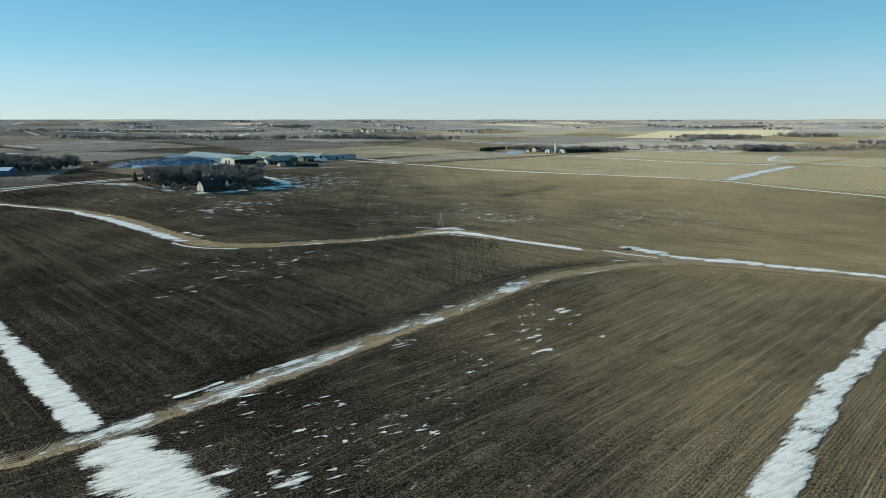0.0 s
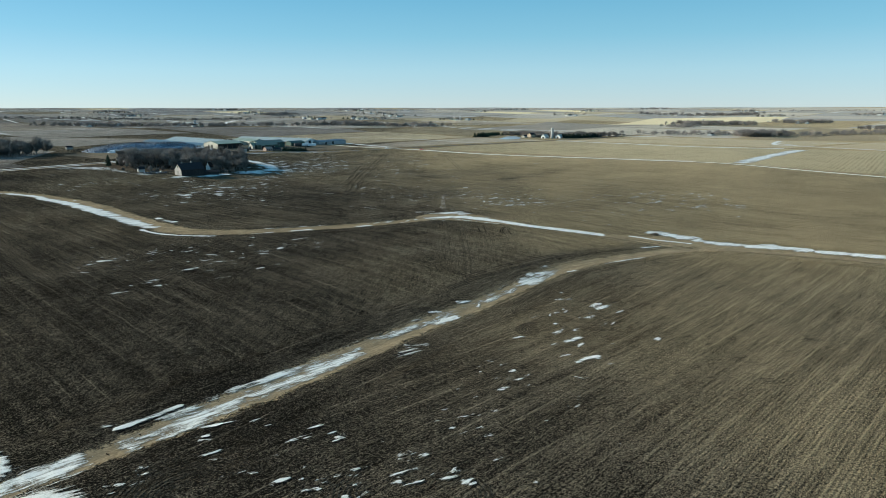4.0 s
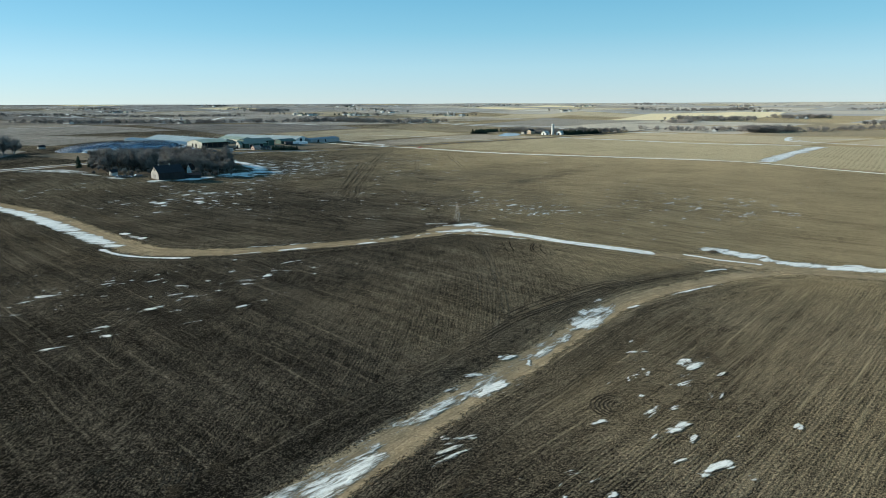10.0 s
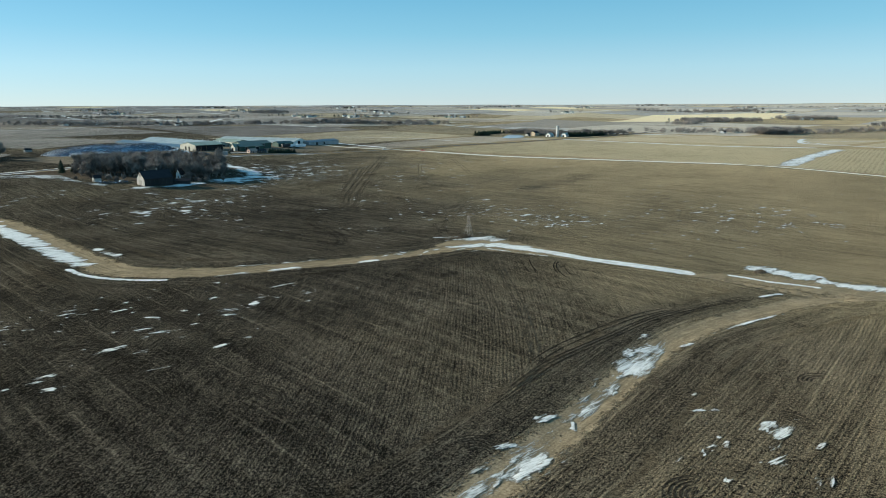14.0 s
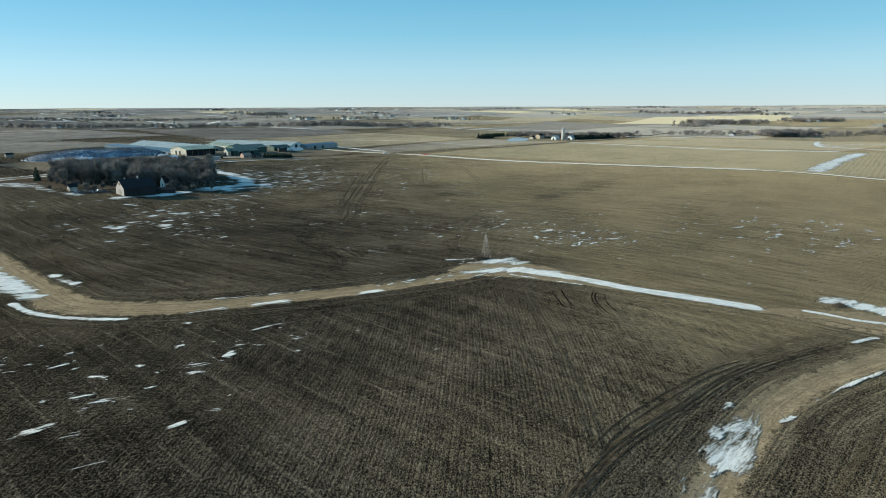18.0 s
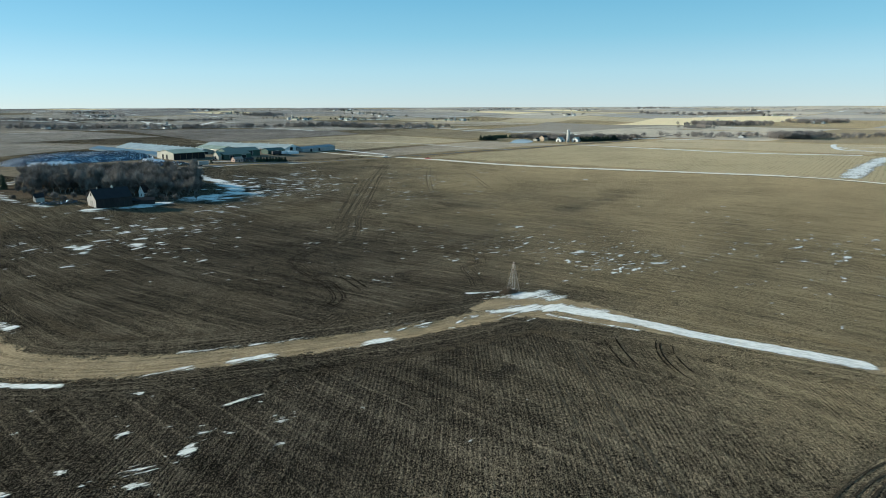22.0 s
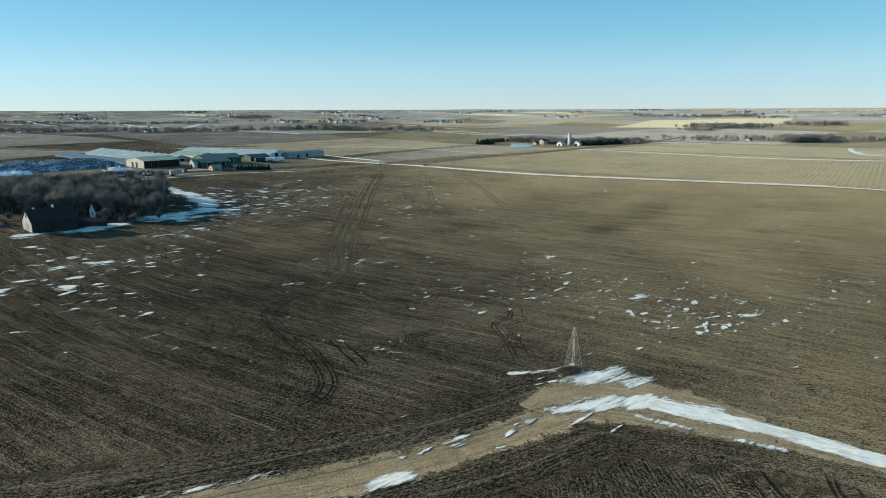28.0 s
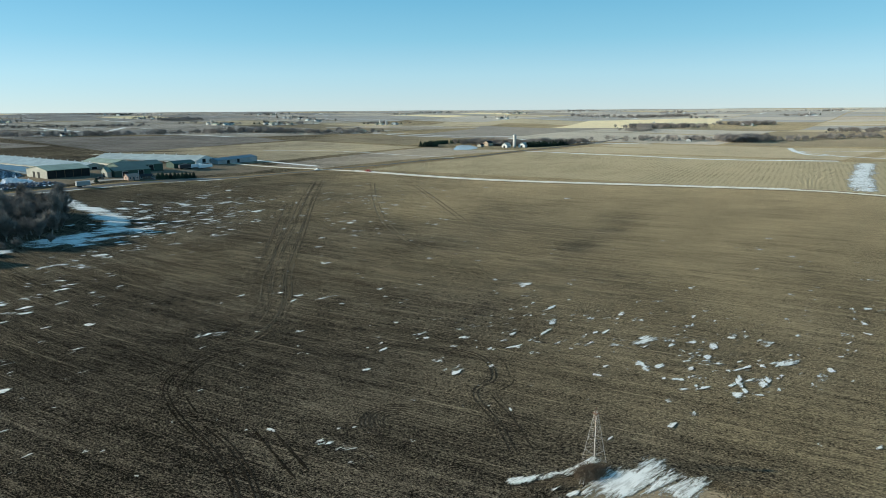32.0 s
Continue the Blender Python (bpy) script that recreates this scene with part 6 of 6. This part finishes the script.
def brush_heap(x, y, a, b, h, n, seed):
    """A low tangle of dead branches over a hump of soil."""
    r = random.Random(seed)
    e = new("brush_heap")
    e.matrix_world = stand(x, y, 25)
    V, F = [(0, 0, h)], []
    rings = 5
    for i in range(1, rings + 1):
        for k in range(14):
            t = 2 * math.pi * k / 14
            w = i / rings * (0.9 + 0.25 * r.random())
            V.append((math.cos(t) * a * w, math.sin(t) * b * w, h * (1 - (i / rings) ** 2) * (0.7 + 0.5 * r.random()) - 0.05))
    for k in range(14):
        F.append((0, 1 + k, 1 + (k + 1) % 14))
        for i in range(rings - 1):
            p, q = 1 + i * 14, 1 + (i + 1) * 14
            F.append((p + k, q + k, q + (k + 1) % 14, p + (k + 1) % 14))
    part("hump", (V, F), YARD, e)
    V, F = [], []
    for _ in range(n):
        t, w = r.uniform(0, 6.28), r.random() ** 0.6
        p = Vector((math.cos(t) * a * w, math.sin(t) * b * w, h * (1 - w * w)))
        d = Vector((r.gauss(0, 1), r.gauss(0, 1), r.gauss(0.25, 0.45))).normalized()
        ln = r.uniform(0.4, 1.3)
        stick(V, F, p - d * ln * 0.3, p + d * ln, 0.03, 0.01, 3)
    tagged(part("branches", (V, F), BRUSH, e), "tangled dead grey-brown branches", kind="stuff")
    return tagged(e, "low heap of dead brush at the tower foot", "brush heap")


brush_heap(-3.6, 350.4, 2.9, 2.1, 0.9, 900, 7)
brush_heap(87.5, 302.0, 2.6, 1.6, 0.6, 260, 9)

# ---- windmill tower ----


def windmill_tower(x, y, height, base, top):
    e = new("windmill_tower")
    e.matrix_world = pose(x, y, on_land(x, y, -0.05), 0, 0, 24)

    def leg_at(k, z):
        r = base + (top - base) * z / height
        sx, sy = ((-1, -1), (1, -1), (1, 1), (-1, 1))[k]
        return Vector((sx * r, sy * r, z))

    for k in range(4):
        bm = bmesh.new()
        tube(bm, leg_at(k, -0.4), leg_at(k, height), 0.04, 0.03, 5)
        part("leg", bm, GALV, e)
    levels = [0.0, 2.0, 3.9, 5.5, 6.8, 7.9]
    for i, z in enumerate(levels[1:]):
        for k in range(4):
            bm = bmesh.new()
            tube(bm, leg_at(k, z), leg_at((k + 1) % 4, z), 0.022, 0.022, 4)
            part("girt", bm, GALV, e)
    for z0, z1 in zip(levels, levels[1:]):
        for k in range(4):
            bm = bmesh.new()
            tube(bm, leg_at(k, z0), leg_at((k + 1) % 4, z1), 0.011, 0.011, 4)
            part("brace", bm, GALV, e)
            bm = bmesh.new()
            tube(bm, leg_at((k + 1) % 4, z0), leg_at(k, z1), 0.011, 0.011, 4)
            part("brace", bm, GALV, e)
    bm = bmesh.new()
    tube(bm, (0, 0, 5.2), (0, 0, height + 0.5), 0.05, 0.05, 6)
    part("pump_rod", bm, RUST, e)
    part("platform", boxes((-0.4, -0.4, height - 0.5, 0.4, 0.4, height - 0.42)), RUST, e, "small rusty platform at the top")
    bm = bmesh.new()
    for i in range(16):
        z = 0.4 + i * 0.42
        a, b = leg_at(0, z), leg_at(0, z) + Vector((0.3, 0, 0))
        tube(bm, a, b, 0.012, 0.012, 4)
    part("ladder_rungs", bm, GALV, e)
    return tagged(e, "old lattice windmill tower of grey iron, without its wheel", "windmill tower")


windmill_tower(-1.9, 353.4, 8.3, 1.25, 0.12)
bm = bmesh.new()
tube(bm, (-2, 0, 0.1), (2, 0.2, 0.5), 0.035, 0.03, 5)
tube(bm, (-2, 0.5, 0.1), (2, 0.7, 0.5), 0.03, 0.03, 5)
for i in range(6):
    tube(bm, (-1.8 + i * 0.7, 0, 0.12 + i * 0.07), (-1.8 + i * 0.7, 0.6, 0.14 + i * 0.07), 0.02, 0.02, 4)
fallen = tagged(part("fallen_ladder", bm, GALV), "fallen iron ladder lying beside the tower", "ladder")
fallen.matrix_world = stand(-4.6, 349.6, 60)

# ---- vehicles ----


def pickup(name, label, x, y, turn, paint):
    e = new(name)
    e.matrix_world = pose(x, y, on_land(x, y, 0.18), 0, 0, turn)
    v, f = prism([(-2.7, 0.5), (2.7, 0.5), (2.75, 0.95), (1.2, 1.15), (-2.75, 1.1)], -0.95, 0.95)
    part("body", (v, f), paint, e)
    v, f = prism([(-0.9, 1.1), (1.15, 1.12), (0.55, 1.85), (-0.75, 1.88)], -0.85, 0.85)
    part("cab", (v, f), paint, e)
    for s in (-1, 1):
        v, f = prism([(-0.7, 1.2), (0.85, 1.2), (0.45, 1.75), (-0.6, 1.78)], s * 0.86 - 0.01, s * 0.86 + 0.01)
        part("side_window", (v, f), GLASS, e)
        part("headlight", boxes((2.70, s * 0.7 - 0.18, 0.72, 2.77, s * 0.7 + 0.18, 0.92)), CHROME, e)
    part("bumper", boxes((2.68, -0.95, 0.42, 2.85, 0.95, 0.62)), CHROME, e)
    for a in (-1.7, 1.75):
        for s in (-1, 1):
            bm = bmesh.new()
            tube(bm, (a, s * 0.75, 0.4), (a, s * 1.0, 0.4), 0.4, 0.4, 14)
            w = part("wheel", bm, RUBBER, e)
            bm = bmesh.new()
            tube(bm, (a, s * 0.95, 0.4), (a, s * 1.02, 0.4), 0.23, 0.22, 10)
            part("rim", bm, CHROME, w)
    return tagged(e, label, "pickup truck")


def trailer(name, label, x, y, turn, paint, length=13.0):
    e = new(name)
    e.matrix_world = pose(x, y, on_land(x, y, 0.1), 0, 0, turn)
    bm = boxes((-length / 2, -1.25, 1.2, length / 2, 1.25, 3.9))
    bmesh.ops.bevel(bm, geom=bm.edges[:], offset=0.08, segments=1)
    part("box_body", bm, paint, e)
    part("chassis", boxes((-length / 2, -0.5, 0.9, length / 2, 0.5, 1.2)), BLACK, e)
    for s in (-0.7, 0.7):
        part("landing_leg", boxes((length / 2 - 3, s - 0.1, 0, length / 2 - 2.8, s + 0.1, 1.2)), BLACK, e)
    for a in (-length / 2 + 1.2, -length / 2 + 2.4):
        for s in (-1, 1):
            bm = bmesh.new()
            tube(bm, (a, s * 0.75, 0.5), (a, s * 1.2, 0.5), 0.5, 0.5, 12)
            part("wheel", bm, RUBBER, e)
    return tagged(e, label, "trailer", "trailers in the yard")


SILVER = plain_material("white_enamel", (0.75, 0.76, 0.77), 0.06, 1, 0.3)
REDCAR = plain_material("red_enamel", (0.35, 0.04, 0.03), 0.1, 1, 0.35)
pickup("pickup_truck", "white pickup truck on the paved road", -63, 838.6, 41, SILVER)
pickup("pickup_truck", "small red pickup on the gravel road", -20, 814, -42, REDCAR)
pickup("pickup_truck", "dark pickup parked before the sheds", -206, 744, 30, BLACK)
pickup("pickup_truck", "white pickup parked by the green shed", -184, 762, 70, SILVER)
trailer("semi_trailer", "grey stock trailer standing by the driveway", -200, 699, 42, GREYSTEEL, 8)
trailer("semi_trailer", "white trailer parked between the sheds", -166, 846, TURN, SILVER)
trailer("semi_trailer", "white trailer parked between the sheds", -158, 850, TURN + 4, SILVER)
trailer("semi_trailer", "dark trailer parked between the sheds", -172, 838, TURN - 3, BLACK, 10)
bush = conifer(12, 3.2, 1.9, "dark rounded evergreen bush in the yard", "evergreen_bush", 8, 14)
bush.matrix_world = stand(-203, 729, 0)

# ---- silo farm and distant farmsteads ----


def silo(x, y, height, radius, mat, label, dome=True):
    e = new("silo")
    e.matrix_world = pose(x, y, on_land(x, y, -0.3), 0, 0, 0)
    bm = bmesh.new()
    tube(bm, (0, 0, 0), (0, 0, height), radius, radius, 20)
    part("stave_wall", bm, mat, e)
    bm = bmesh.new()
    for i in range(5):
        r0, r1 = radius * 1.03 * math.cos(i * 0.31), radius * 1.03 * math.cos((i + 1) * 0.31)
        tube(bm, (0, 0, height + radius * 0.6 * math.sin(i * 0.31)), (0, 0, height + radius * 0.6 * math.sin((i + 1) * 0.31)), r0, max(r1, 0.05), 20)
    part("dome", bm, PALE if dome else GALV, e)
    bm = bmesh.new()
    box(bm, -0.6, -radius - 0.9, 0, 0.6, -radius, height)
    part("chute", bm, mat, e)
    for k in range(8):
        bm = bmesh.new()
        z = height * (k + 0.5) / 8
        tube(bm, (0, 0, z), (0, 0, z + 0.12), radius + 0.05, radius + 0.05, 20)
        part("hoop", bm, GALV, e)
    return tagged(e, label, "silo")


silo(213, 1232, 18.0, 2.5, CONCRETE, "tall pale concrete silo with domed top")
gable_building("barn", "white gabled barn beside the silo", "barn", 199, 1226, TURN, 12, 9, 3.4, 7.0, WHITE, PALE, doors=(("w", 0, 3, 3), ("s", 0, 2.5, 2.5)), windows=(("w", 0, 5, 1, 1),))
gable_building("barn", "white barn with pale roof beside the silo", "barn", 227, 1230, TURN, 14, 11, 3.6, 7.0, WHITE, PALE, doors=(("w", 0, 3.4, 3.2),), windows=(("w", 0, 5, 1, 1), ("s", 4, 1.5, 1, 1)))
gable_building("farm_house", "tan two-storey farmhouse among evergreens", "house", 180, 1268, TURN, 13, 9, 5.2, 8.0, plain_material("tan_siding", (0.45, 0.35, 0.24), 0.15, 2), SHINGLE, windows=tuple((s, a, z, 1.0, 1.4) for s in "sw" for a in (-2.5, 2.5) for z in (1.0, 3.6)), doors=(("s", 0, 1, 2.1),))
gable_building("machine_shed", "grey steel machine shed at the silo farm", "shed", 256, 1262, TURN, 26, 13, 4.5, 6.6, GREYSTEEL, GREYSTEEL, doors=(("s", 0, 5, 4),))
gable_building("garage", "pale small garage at the silo farm", "shed", 165, 1252, TURN, 9, 7, 2.8, 4.4, CREAM, SHINGLE, doors=(("s", 0, 3, 2.3),))
gable_building("shed", "brown shed by the creek trees", "shed", 545, 1322, TURN, 12, 8, 3.0, 5.0, WHITE, SHINGLE, doors=(("s", 0, 3, 2.6),))
pond_line = glide([(114, 1160, 5), (122, 1175, 13), (136, 1215, 17), (143, 1260, 14), (148, 1295, 7)], 4)
tagged(ribbon("pond", pond_line, ICE, 0.18, 10, 0.4, 9), "frozen pale blue pond beside evergreens", "pond", kind="structure")


def farmstead(cx, cy, seed, n_build, n_tree, size=1.0, red=False, silos=1):
    """A far farm: house, barns, bins and its shelter trees."""
    r = random.Random(seed)
    mats = [(WHITE, SHINGLE), (WHITE, PALE), (GREYSTEEL, PALE), (CREAM, GREEN), (WHITE, GREYSTEEL)]
    for i in range(n_build):
        x, y = cx + r.uniform(-45, 45) * size, cy + r.uniform(-30, 30) * size
        wall, roof = mats[r.randrange(5)]
        word = {"white_paint": "white", "grey_steel": "grey", "cream_steel": "cream"}[wall.name]
        if red and i == 0:
            wall, roof, word = REDPAINT, PALE, "red"
        if i == 1:
            gable_building("farm_house", "distant %s farmhouse with gabled roof" % word, "house", x, y, TURN + 90 * r.randrange(2), 12, 9, 5.0, 8.0, wall, roof,
                           windows=(("s", -2.5, 1, 1, 1.4), ("s", 2.5, 1, 1, 1.4), ("w", 0, 1, 1, 1.4)), doors=(("s", 0, 1, 2.1),))
        else:
            gable_building("farm_shed", "distant %s steel farm shed" % word, "shed", x, y, TURN + 90 * r.randrange(2), r.uniform(12, 25) * size, r.uniform(8, 12), r.uniform(3.0, 4.2), r.uniform(5, 7), wall, roof, doors=(("s", 0, 4, 3.4),))
    for i in range(silos):
        silo(cx + r.uniform(-30, 30), cy + r.uniform(-20, 20), r.uniform(11, 17), 2.8, r.choice((CONCRETE, GALV)), "distant tall round farm silo")
    if n_tree:
        join_trees("shelter_trees", [(cx + r.gauss(0, 45 * size), cy + 22 + r.gauss(0, 16), r.uniform(8, 15)) for _ in range(n_tree)], seed, "bare shelter trees round a distant farm")
        join_trees("shelter_evergreens", [(cx + r.gauss(0, 40 * size), cy + 30 + r.gauss(0, 6), r.uniform(7, 11)) for _ in range(n_tree // 3)], seed + 500, "dark evergreens round a distant farm", True)


for cx, cy, seed, nb, nt, size, red, ns in (
        (820, 1960, 1, 5, 30, 1.1, True, 2), (-474, 2540, 2, 5, 16, 1.2, False, 1), (-260, 2560, 3, 5, 20, 1.3, False, 1), (110, 2740, 4, 6, 26, 1.0, False, 3), (-160, 2900, 5, 3, 14, 1.0, False, 0),
        (1180, 3290, 6, 3, 0, 1.0, False, 0), (660, 3150, 7, 4, 14, 1.0, False, 1), (1500, 2900, 8, 4, 30, 1.0, False, 1), (1240, 2200, 9, 2, 0, 0.8, False, 0), (1950, 2900, 10, 5, 30, 1.2, False, 1),
        (-860, 1760, 11, 6, 10, 1.6, False, 0), (-620, 1740, 12, 6, 10, 1.5, False, 1), (-1300, 2900, 13, 4, 20, 1.0, False, 1), (-900, 3300, 14, 4, 16, 1.0, False, 1), (-300, 3500, 15, 4, 16, 1.0, False, 1),
        (250, 3700, 16, 4, 20, 1.0, False, 1), (900, 3900, 17, 4, 20, 1.0, False, 1), (1700, 3600, 18, 4, 26, 1.0, False, 1), (-1700, 3500, 19, 4, 24, 1.0, False, 1), (-40, 1790, 20, 4, 10, 1.0, False, 0),
        (-1500, 1900, 21, 4, 16, 1.2, False, 1), (2500, 3400, 22, 4, 26, 1.0, False, 1), (-500, 4100, 23, 3, 30, 1.2, False, 1), (500, 4300, 24, 3, 30, 1.3, False, 1), (1400, 4200, 25, 3, 36, 1.3, False, 1), (-1300, 4100, 26, 3, 36, 1.3, False, 1)):
    farmstead(cx, cy, seed, nb, nt, size, red, ns)
for i, (x0, x1, yy) in enumerate(((-2400, -1500, 3600), (-1600, -600, 4150), (-700, 300, 4300), (200, 1100, 4250), (900, 2000, 4050), (1900, 2900, 3500), (-3000, -2200, 2900))):
    join_trees("tree_line", along([(x0, yy), ((x0 + x1) / 2, yy + 90), (x1, yy - 40)], 70, 60, 9, 70 + i), 80 + i, "thin dark tree line near the horizon")
